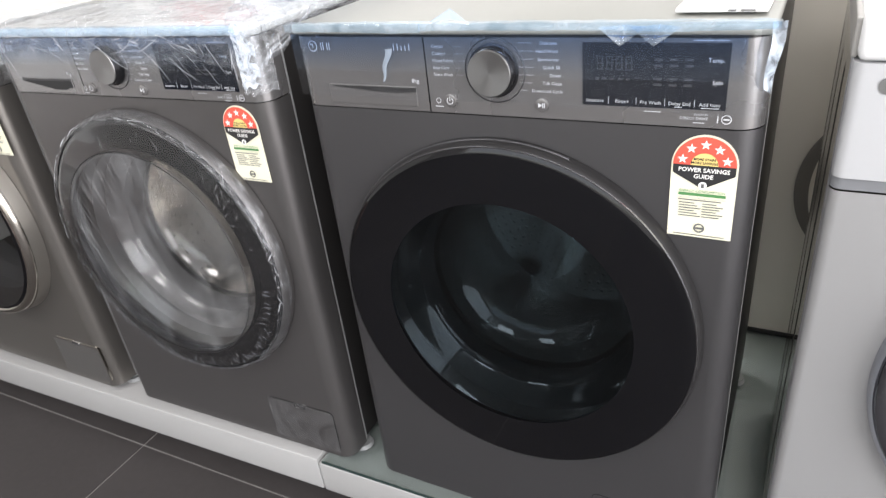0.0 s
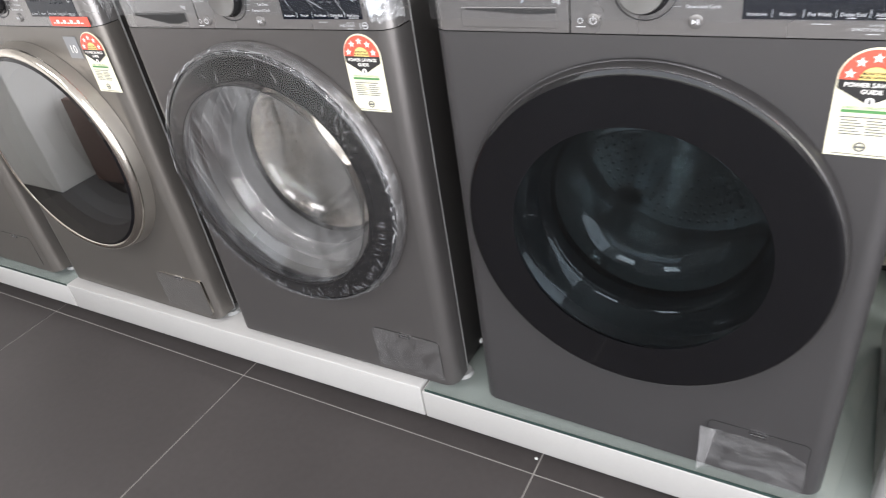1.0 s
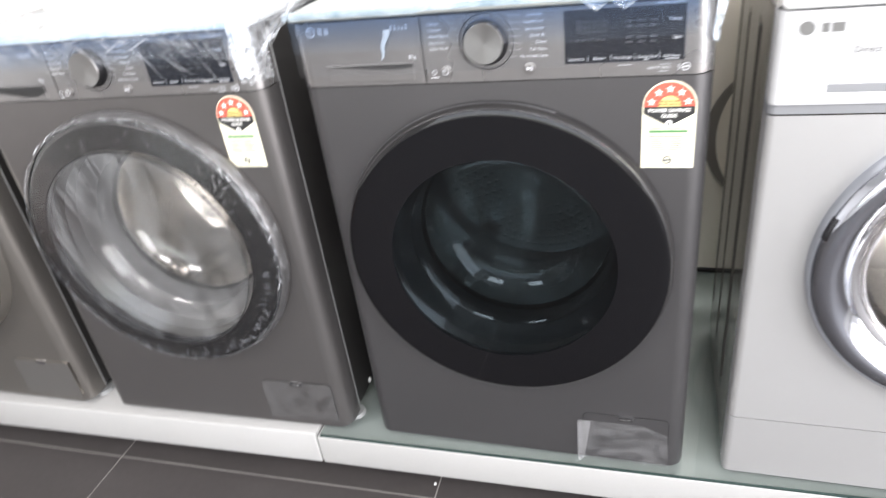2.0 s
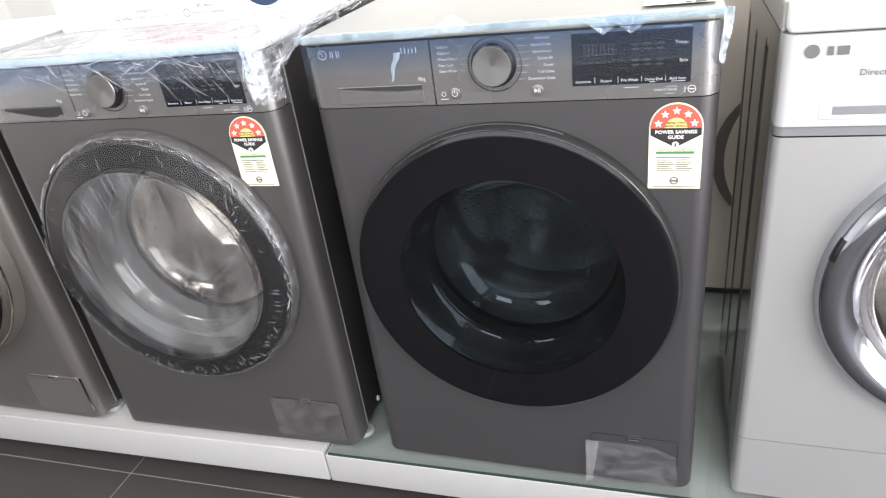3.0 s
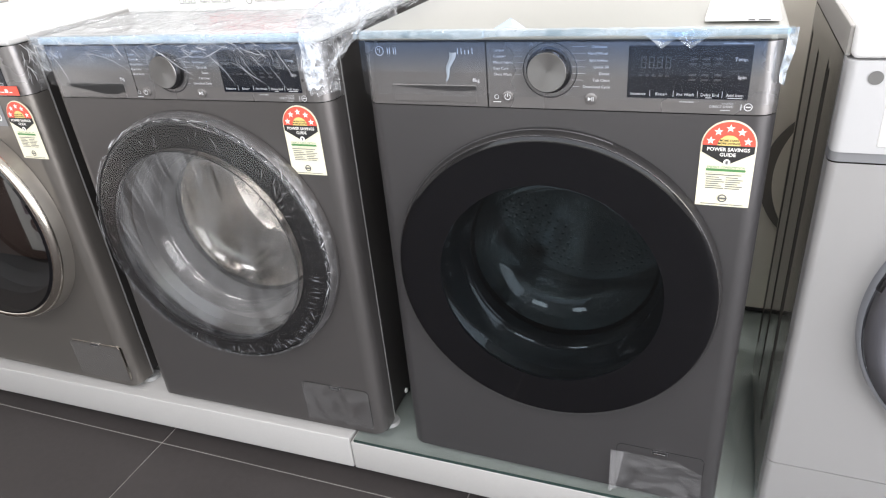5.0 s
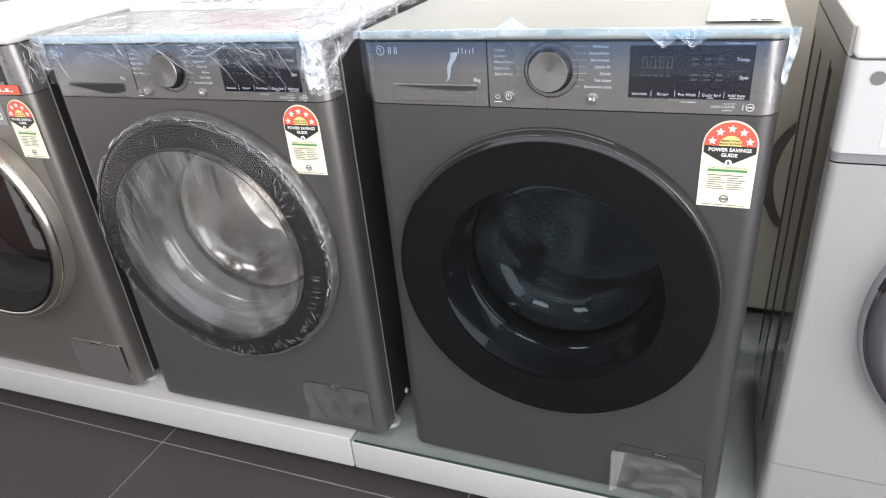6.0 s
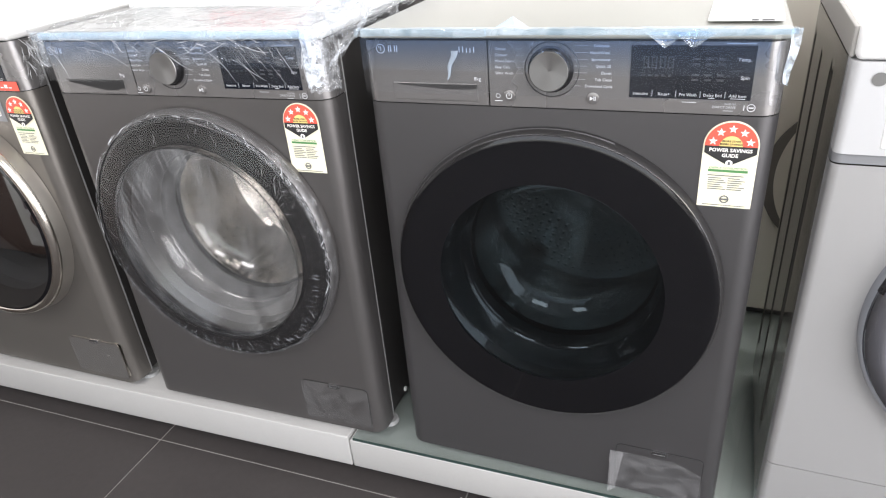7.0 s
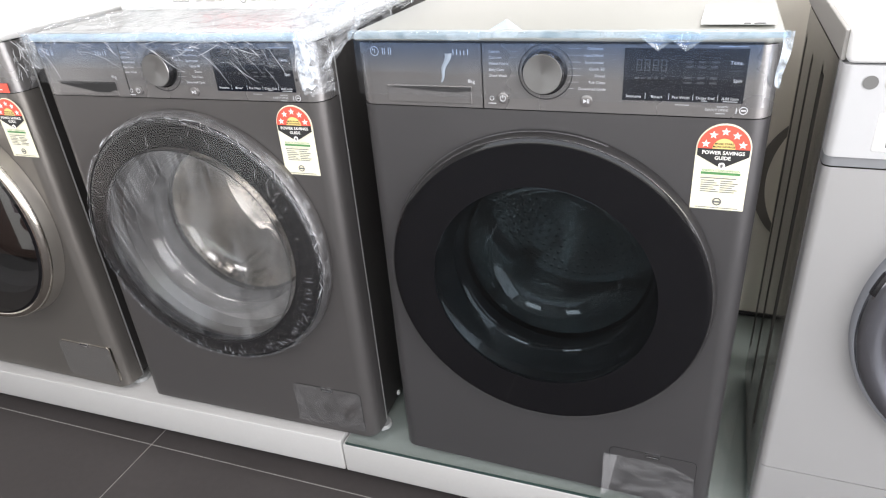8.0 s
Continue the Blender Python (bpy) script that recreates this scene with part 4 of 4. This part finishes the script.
part("corner_tape", sheet(bmesh.new(), 10, 30, lambda u, v: (0.566 + 0.026 * u + 0.003 * noise.noise(Vector((u, v * 6, 3))) - 0.02 * max(0, 0.25 - v), -0.004 + 0.012 * u * u, 0.862 - 0.088 * v + 0.008 * noise.noise(Vector((u * 4, v, 9))))), see_through("white_tape", (0.9, 0.95, 1), 0.15, 0.62, (0.85, 0.9, 0.95), 0.5, 60), mb, "white tape strip on the panel corner")

# film stretched over the porthole
bcx, bcz, bo = 0.2985, 0.465, -0.002
def porthole_film(u, v):
    a = 2 * math.pi * u
    r = 0.200 + 0.067 * v
    gather = noise.noise(Vector((math.cos(a) * 14, math.sin(a) * 14, v * 1.2)))
    if v > 0.9:
        r += 0.006 * noise.noise(Vector((math.cos(a) * 9, math.sin(a) * 9, 5))) + 0.005 * max(0, -math.sin(a + 0.5))
    y = -0.048 - bo + 0.018 * v + (0.016 * max(0, v - 0.78) / 0.22) - 0.0012 * abs(gather) * v
    return (bcx + r * math.cos(a), y, bcz + r * math.sin(a))


w = part("porthole_film", sheet(bmesh.new(), 640, 26, porthole_film), see_through("stretched_wrap", (0.95, 0.96, 0.97), 0.26, 0.012, (0.8, 0.76, 0.72), ior=1.5), mb, "clear film gathered round the door", smooth=80)
w.visible_shadow = False
w = part("porthole_film", lathe(bmesh.new(), bcx, bcz, [(0.206, -0.0465 - bo), (0.1, -0.0485 - bo), (0.0005, -0.049 - bo)]), FILM_HAZE, mb, "milky clear film over the door glass", smooth=60)
w.visible_shadow = False
def seam_line(u, v):
    a = 2 * math.pi * u
    wob = noise.noise(Vector((math.cos(a) * 22, math.sin(a) * 22, 2)))
    r = 0.2062 + 0.0009 * wob + (v - 0.5) * (0.0016 + 0.0016 * abs(wob))
    return (bcx + r * math.cos(a), -0.0505 - bo, bcz + r * math.sin(a))


part("film_seam", sheet(bmesh.new(), 300, 1, seam_line), BLACK_MATT, mb, "dark drawn edge of the door film")
def edge_gather(u, v):
    a = 2 * math.pi * u
    r = 0.256 + 0.012 * v + 0.003 * noise.noise(Vector((math.cos(a) * 12, math.sin(a) * 12, 1)))
    k = noise.noise(Vector((math.cos(a) * 26, math.sin(a) * 26, v * 2)))
    return (bcx + r * math.cos(a), -0.034 - bo + 0.022 * v * v - 0.006 * abs(k), bcz + r * math.sin(a))


w = part("film_edge", sheet(bmesh.new(), 300, 8, edge_gather), FILM_EDGE, mb, "gathered film edge round the door")
w.visible_shadow = False

# flat milky strips on the wrap, standing for light caught on sharp folds
rnd = random.Random(5)


def strip(bm, pts, wide, out):
    """A thin flat strip along points, tapered at both ends."""
    pts = [Vector(p) for p in pts]
    prev = None
    for k, p in enumerate(pts):
        d = (pts[min(k + 1, len(pts) - 1)] - pts[max(k - 1, 0)]).normalized()
        side = d.cross(Vector(out)).normalized() * wide * math.sin(math.pi * (k + 0.5) / len(pts))
        cur = (bm.verts.new(p + side), bm.verts.new(p - side))
        if prev:
            bm.faces.new((prev[0], prev[1], cur[1], cur[0]))
        prev = cur


def front_glints(bm, n, x0, x1, z0, z1, slope, long, y, wide=0.0005):
    for _ in range(n):
        x, z, a, b = rnd.uniform(x0, x1), rnd.uniform(z0, z1), math.radians(slope + rnd.gauss(0, 22)), rnd.uniform(-0.10, 0.10)
        pts = []
        for k in range(9):
            if 0.778 < z < 0.861 and x < 0.612:
                pts.append((x, y - 0.002 * rnd.random(), z))
            x, z, a = x + long / 8 * math.cos(a), z + long / 8 * math.sin(a), a + b
        if len(pts) > 2:
            strip(bm, pts, wide * rnd.uniform(0.35, 1.2), (0, -1, 0))


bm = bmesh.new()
front_glints(bm, 11, 0.0, 0.45, 0.825, 0.857, -8, 0.10, -0.020)
front_glints(bm, 9, 0.36, 0.53, 0.815, 0.85, -38, 0.06, -0.020)
front_glints(bm, 26, 0.0, 0.56, 0.84, 0.858, -35, 0.022, -0.020, 0.0007)
front_glints(bm, 26, 0.575, 0.610, 0.77, 0.86, -70, 0.03, -0.022, 0.0007)
front_glints(bm, 16, -0.018, 0.02, 0.80, 0.86, -70, 0.03, -0.022, 0.0007)
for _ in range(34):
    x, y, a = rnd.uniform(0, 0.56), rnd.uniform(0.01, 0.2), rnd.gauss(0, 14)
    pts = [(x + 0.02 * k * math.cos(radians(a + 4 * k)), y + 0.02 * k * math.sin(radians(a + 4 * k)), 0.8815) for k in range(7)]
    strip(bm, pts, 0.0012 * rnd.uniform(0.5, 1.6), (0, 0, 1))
tagged(part("wrap_fold_glints", bm, GLINT, mb, "milky strips standing for glints on the wrap folds"), kind="stuff").visible_shadow = False
def gathered_streaks():
    """Slanting gathers where the film is drawn in under the door."""
    own, bm = random.Random(12), bmesh.new()
    for k in range(60):
        a = radians(190 + 165 * k / 60 + own.uniform(-1.5, 1.5))
        r1, long, lean = own.uniform(0.240, 0.255), own.uniform(0.006, 0.020), own.uniform(-0.05, 0.02)
        pts = [(bcx + (r1 - long * q / 6) * math.cos(a + lean * q / 6), -0.0440 - bo + 0.4 * max(0.0, r1 - long * q / 6 - 0.25), bcz + (r1 - long * q / 6) * math.sin(a + lean * q / 6)) for q in range(7)]
        strip(bm, pts, own.uniform(0.0006, 0.0018), (0, -1, 0))
    return bm


# pale strips painted where the door film's folds would catch light
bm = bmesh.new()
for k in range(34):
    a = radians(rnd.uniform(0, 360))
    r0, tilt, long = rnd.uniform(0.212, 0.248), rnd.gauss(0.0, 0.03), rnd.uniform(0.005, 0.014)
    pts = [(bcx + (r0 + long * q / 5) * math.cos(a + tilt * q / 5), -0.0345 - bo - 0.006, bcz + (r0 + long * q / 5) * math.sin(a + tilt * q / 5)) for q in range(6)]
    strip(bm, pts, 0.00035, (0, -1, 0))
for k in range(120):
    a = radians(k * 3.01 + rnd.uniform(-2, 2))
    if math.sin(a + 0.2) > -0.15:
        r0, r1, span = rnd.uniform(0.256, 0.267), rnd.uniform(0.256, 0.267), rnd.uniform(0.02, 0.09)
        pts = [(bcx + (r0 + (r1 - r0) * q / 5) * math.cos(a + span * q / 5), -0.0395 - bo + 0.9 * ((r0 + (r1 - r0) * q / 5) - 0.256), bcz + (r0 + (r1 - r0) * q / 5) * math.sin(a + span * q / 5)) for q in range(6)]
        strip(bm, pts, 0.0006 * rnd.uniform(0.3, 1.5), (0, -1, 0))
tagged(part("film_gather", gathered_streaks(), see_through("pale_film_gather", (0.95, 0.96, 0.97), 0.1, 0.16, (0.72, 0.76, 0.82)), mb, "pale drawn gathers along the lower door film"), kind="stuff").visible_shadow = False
tagged(part("film_fold_glints", bm, GLINT, mb, "milky strips standing for glints on the door film"), kind="stuff").visible_shadow = False
bm = bmesh.new()
for k in range(30):
    a = radians(rnd.uniform(58, 175))
    r0, long = 0.203, rnd.uniform(0.03, 0.10)
    dirn = Vector((-math.cos(a) * 0.35 + 0.1, 0, -1)).normalized()
    p0 = Vector((bcx + r0 * math.cos(a), -0.0405 - bo, bcz + r0 * math.sin(a)))
    strip(bm, [p0 + dirn * long * q / 6 for q in range(7)], 0.0022 * rnd.uniform(0.4, 1.4), (0, -1, 0))
tagged(part("film_streaking", bm, STREAK, mb, "faint stretched streaks in the door film"), kind="stuff").visible_shadow = False

# ---- silver machine ----
DX, DY = 0.669, 0.012
md = thing("washing_machine", pose(DX, DY, Z0), "silver washing machine with a chrome porthole and white worktop", "washing machine", "washing machines on the platforms")
dcx, dcz = 0.3120, 0.463
bm = plate_with_hole(bmesh.new(), 0.012, 0.1445, 0.588, 0.687, 0.0, dcx, dcz, 0.205)
ribbon(bm, [(0.0, 0.03), (0.0, 0.012)] + arc(0.012, 0.012, 0.012, 180, 270, 6) + [(0.016, 0.0004)], 0.1445, 0.687)
ribbon(bm, [(0.584, 0.0004)] + arc(0.588, 0.012, 0.012, 270, 360, 6) + [(0.6, 0.03)], 0.1445, 0.687)
bmesh.ops.remove_doubles(bm, verts=bm.verts, dist=0.0004)
bmesh.ops.recalc_face_normals(bm, faces=bm.faces)
for f in bm.faces:
    f.smooth = abs(f.normal.y) < 0.999
part("front_panel", bm, SILVER, md)


def wrapped_band(name, z0, z1, yf, mat, label=""):
    pts = [(0.0, 0.03 + yf)] + arc(0.012, 0.012 + yf, 0.012, 180, 270, 6) + arc(0.588, 0.012 + yf, 0.012, 270, 360, 6) + [(0.6, 0.03 + yf)]
    bm = bmesh.new()
    bm.faces.new([bm.verts.new((x, y, z0)) for x, y in pts])
    r = bmesh.ops.extrude_face_region(bm, geom=list(bm.faces))
    bmesh.ops.translate(bm, verts=[v for v in r["geom"] if isinstance(v, bmesh.types.BMVert)], vec=(0, 0, z1 - z0))
    return part(name, bm, mat, md, label, smooth=35)


wrapped_band("kick_panel", 0.012, 0.143, 0.0, SILVER)
wrapped_band("grey_band", 0.6885, 0.7015, 0.0015, SILVER_BAND, "grey recessed band")
dp = wrapped_band("control_panel", 0.7025, 0.8205, -0.002, PANEL_D)
part("seam_backing", boxed(0.004, 0.008, 0.02, 0.596, 0.02, 0.15), BLACK_MATT, md)
bm = boxed(0.0, 0.031, 0.014, 0.6, 0.435, 0.821, bevel=0.005)
for f in [f for f in bm.faces if f.normal.y < -0.9 or f.normal.x < -0.9]:
    bm.faces.remove(f)


def pressed_side(bm, y0, y1, z0, z1, grooves, ny=110, nz=70):
    """A thin sheet in the plane x = 0 with upright grooves pressed into it; each groove is (y, half width, depth, top)."""
    rows = []
    for k in range(nz + 1):
        z = z0 + (z1 - z0) * k / nz
        row = []
        for i in range(ny + 1):
            y, x = y0 + (y1 - y0) * i / ny, 0.0
            for gy, half, deep, top in grooves:
                across = max(0.0, 1 - abs(y - gy) / half)
                along = min(1.0, max(0.0, (top - z) / 0.03)) * min(1.0, max(0.0, (z - 0.09) / 0.03))
                x += deep * min(1.0, 1.6 * across) * along
            row.append(bm.verts.new((x, y, z)))
        rows.append(row)
    for a, b in zip(rows, rows[1:]):
        for i in range(ny):
            bm.faces.new((a[i], b[i], b[i + 1], a[i + 1]))
    return bm


pressed_side(bm, 0.036, 0.430, 0.018, 0.817, [(0.150, 0.016, 0.008, 0.775), (0.286, 0.009, 0.006, 0.765), (0.405, 0.009, 0.006, 0.775)])
part("side_sheet", bm, SIDE_TAUPE, md, "taupe metal side sheet with pressed grooves", smooth=35)
part("side_seam", boxed(-0.001, 0.030, 0.016, 0.004, 0.036, 0.82), CHROME, md, "thin bright seam")
part("worktop", boxed(0.002, -0.004, 0.822, 0.598, 0.45, 0.866, bevel=0.008, seg=3), WHITE_TOP, md, "white worktop", smooth=50)
part("worktop_trim", boxed(-0.003, 0.012, 0.8225, 0.003, 0.445, 0.860, bevel=0.002), material("grey_trim", (0.34, 0.33, 0.31), 0.4), md, "dark grey worktop edge")
# drawer
part("detergent_drawer", boxed(0.049, -0.0035, 0.711, 0.230, 0.002, 0.763, bevel=0.0035, seg=3), WHITE_TOP, dp, "white drawer front with a grip", smooth=50)
# grip's shade drawn as a grey bar on the drawer front
part("grip_shade", boxed(0.064, -0.0042, 0.718, 0.222, -0.002, 0.730, bevel=0.001), SILVER_BAND, dp, "grey bar standing for the shaded finger grip")
bm = words(bmesh.new(), "Direct Drive", 0.088, 0.768, 0.0115, -0.0032)
disc(bm, 0.0325, 0.800, 0.0085, -0.0032, 28)
patch(bm, 0.0495, 0.7945, 0.0565, 0.8055, -0.0032), patch(bm, 0.0605, 0.7945, 0.0735, 0.8055, -0.0032)
tagged(part("panel_print", bm, GREY_INK, dp, "grey printed marks"), kind="stuff")
# porthole
bm = lathe(bmesh.new(), dcx, dcz, [(0.235, 0.0), (0.2345, -0.012), (0.230, -0.024), (0.220, -0.032), (0.209, -0.034), (0.198, -0.030), (0.182, -0.016), (0.176, -0.012)])
dr = part("door", bm, material("grey_chrome", (0.46, 0.48, 0.53), 0.08, 1.0, 0.1, 12), md, "chrome porthole ring", smooth=60)
part("hinge_side_trim", lathe(bmesh.new(), dcx, dcz, [(0.2325, -0.018), (0.2305, -0.024), (0.226, -0.0275)], 16, 158, 167), GUNMETAL, dr, "dark grip notch", smooth=60)
part("inner_ring", lathe(bmesh.new(), dcx, dcz, [(0.176, -0.0125), (0.160, -0.010), (0.156, -0.004), (0.15, 0.02)]), CHROME, dr, "pale inner ring", smooth=60)
g = part("glass_bowl", lathe(bmesh.new(), dcx, dcz, [(0.158, -0.012), (0.150, -0.026), (0.12, -0.030), (0.06, -0.024), (0.0005, -0.02)]), GLASS_BOWL, dr, "clear glass bowl", smooth=60)
g.visible_shadow = False
bm = lathe(bmesh.new(), dcx, dcz, [(0.205, 0.0), (0.17, 0.05), (0.165, 0.10), (0.225, 0.115), (0.23, 0.14), (0.23, 0.36), (0.09, 0.385), (0.0005, 0.37)])
part("drum", bm, DRUM, md, "stainless steel drum", smooth=35)

# ---- rear neighbour seen through the gap ----
rear = thing("appliance_back", pose(0.42, 0.708, Z0 - 0.13), "champagne metal back of an appliance behind the row", "appliance")
part("rear_sheet", boxed(0, 0, 0.128, 0.62, 0.55, 1.02, bevel=0.006), material("champagne_sheet", (0.68, 0.64, 0.56), 0.35, 0.5, 0.05, 3), rear)
bm = bmesh.new()
outer, inner = arc(0.412, 0.510, 0.190, 126, 234, 24), arc(0.478, 0.510, 0.229, 222, 138, 24)
bm.faces.new([bm.verts.new((px, 0.0008, pz)) for px, pz in outer + inner])
ex = bmesh.ops.extrude_face_region(bm, geom=list(bm.faces))
bmesh.ops.translate(bm, verts=[v for v in ex["geom"] if isinstance(v, bmesh.types.BMVert)], vec=(0, -0.008, 0))
part("grip", bm, RIB, rear, "dark crescent grip")
part("base_line", boxed(0.0, -0.006, 0.1265, 0.62, 0.03, 0.136), BLACK_MATT, rear, "dark base strip")
part("stand", boxed(0.01, 0.02, -0.008, 0.61, 0.54, 0.128), BLACK_MATT, rear)

# ---- things on the tops ----
bm = boxed(0, 0, 0, 0.563, 0.16, 0.32, bevel=0.002)
db = thing("display_box", pose(-0.675, 0.229, Z0 + 0.8615, 0, 0, -1.5), "white cardboard display box with red and blue print", "box")
part("carton_body", bm, CARD, db)
bm = patch(bmesh.new(), 0.2095, 0.052, 0.478, 0.10, -0.0012)
part("red_band", bm, CRIMSON, db, "red printed band")
bm = words(bmesh.new(), "Direct Drive", 0.215, 0.066, 0.036, -0.002)
part("band_words", bm, WHITE_INK, db, "white lettering")
part("blue_roundel", disc(bmesh.new(), 0.506, 0.075, 0.054, -0.0024), BLUE_INK, db, "dark blue printed roundel")
bm = words(bmesh.new(), "Intelligent", 0.204, 0.027, 0.0105, -0.002)
words(bm, "Fabric Sense Care", 0.204, 0.0155, 0.0105, -0.002)
words(bm, "18% More", 0.348, 0.027, 0.0105, -0.002)
words(bm, "Fabric Protection", 0.340, 0.0155, 0.0105, -0.002)
for i in range(3):
    patch(bm, 0.150 + 0.015 * i, 0.0155, 0.1515 + 0.015 * i, 0.0275, -0.002), patch(bm, 0.1515 + 0.015 * i, 0.0155, 0.161 + 0.015 * i, 0.0170, -0.002), patch(bm, 0.1595 + 0.015 * i, 0.0170, 0.161 + 0.015 * i, 0.0255, -0.002)
lathe(bm, 0.326, 0.020, [(0.008, -0.002), (0.0062, -0.002)], 20)
tagged(part("box_print", bm, GREY_INK, db, "grey small print"), kind="stuff")

nc = thing("paper_card", pose(0.499, 0.032, Z0 + 0.8645, 0, 0, -1), "folded white paper card lying on a worktop", "card")
part("card_leaf", boxed(0, 0, 0, 0.090, 0.128, 0.0045, bevel=0.0012), CARD, nc)
tagged(part("card_print", patch(patch(bmesh.new(), 0.052, 0.0012, 0.060, 0.0030, -0.0006), 0.064, 0.0012, 0.078, 0.0030, -0.0006), GREY_INK, nc), kind="stuff")

scrap = thing("paper_scrap", pose(0.101, 0.004, 0.0004, 0, 0, 30), "tiny crumpled white paper scrap on the floor", "scrap")
bm = bmesh.new()
bmesh.ops.create_icosphere(bm, subdivisions=2, radius=0.0032)
for v in bm.verts:
    v.co *= 1 + 0.5 * noise.noise(v.co * 400)
    v.co.z = max(0.0, v.co.z * 0.6 + 0.002)
part("crumpled_paper", bm, CARD, scrap)

# ---- cartons across the aisle, mirrored in the door panes ----
ac = thing("white_carton", pose(-2.56, -1.0, 0), "tall white appliance carton standing across the aisle", "carton")
part("carton_body", boxed(-0.3, -0.34, 0.0, 0.3, 0.34, 1.1, bevel=0.006), CARD, ac)
bc = thing("printed_carton", pose(-1.95, -0.99, 0), "brown and white printed carton standing across the aisle", "carton")
part("carton_body", boxed(-0.25, -0.17, 0.0, 0.25, 0.17, 0.38, bevel=0.004), CARTON, bc)
part("white_print_panel", boxed(0.035, 0.1705, 0.045, 0.192, 0.1725, 0.350), CARD, bc, "pale printed panel")
part("vase_print", lathe(bmesh.new(), 0.125, 0.165, [(0.034, 0.1745), (0.0005, 0.1746)], 24), CARTON, bc, "dark red printed shape")
bm = patch(bmesh.new(), 0.085, 0.212, 0.160, 0.268, 0.1742)
part("mauve_print", bm, material("mauve_print", (0.20, 0.15, 0.17), 0.6), bc, "mauve printed block")
bm = patch(patch(bmesh.new(), 0.120, 0.085, 0.127, 0.132, 0.1742), 0.108, 0.078, 0.142, 0.088, 0.1742)
letters = words(bmesh.new(), "TV", 0, 0, 0.058, 0.0, "CENTER")
bmesh.ops.rotate(letters, verts=letters.verts, cent=(0, 0, 0), matrix=Matrix.Rotation(radians(180), 3, "Z"))
bmesh.ops.translate(letters, verts=letters.verts, vec=(0.113, 0.1742, 0.288))
lm = bpy.data.meshes.new("letters")
letters.to_mesh(lm)
letters.free()
bm.from_mesh(lm)
bpy.data.meshes.remove(lm)
tagged(part("print_marks", bm, GREY_INK, bc), kind="stuff")


# floor tiles, 0.80 m square
PITCH = 0.8065
tile_mesh = boxed(-0.4018, -0.4018, -0.0055, 0.4018, 0.4018, 0.0, bevel=0.001)
first = None
for i in range(-5, 5):
    for j in range(-6, 5):
        cx, cy = (pose(-0.697, -0.0505, 0, 0, 0, 1.3) @ Vector(((i + 0.5) * PITCH, (j + 0.5) * PITCH, 0))).xy
        if -3.75 < cx < 2.75 and -4.75 < cy < 2.75:
            if first is None:
                first = part("floor_tile", tile_mesh, TILE, floor)
                ob = first
            else:
                ob = new("floor_tile", first.data)
                ob.parent = floor
            ob.location = (cx, cy, 0)
            ob.rotation_euler = (0, 0, radians(1.3))
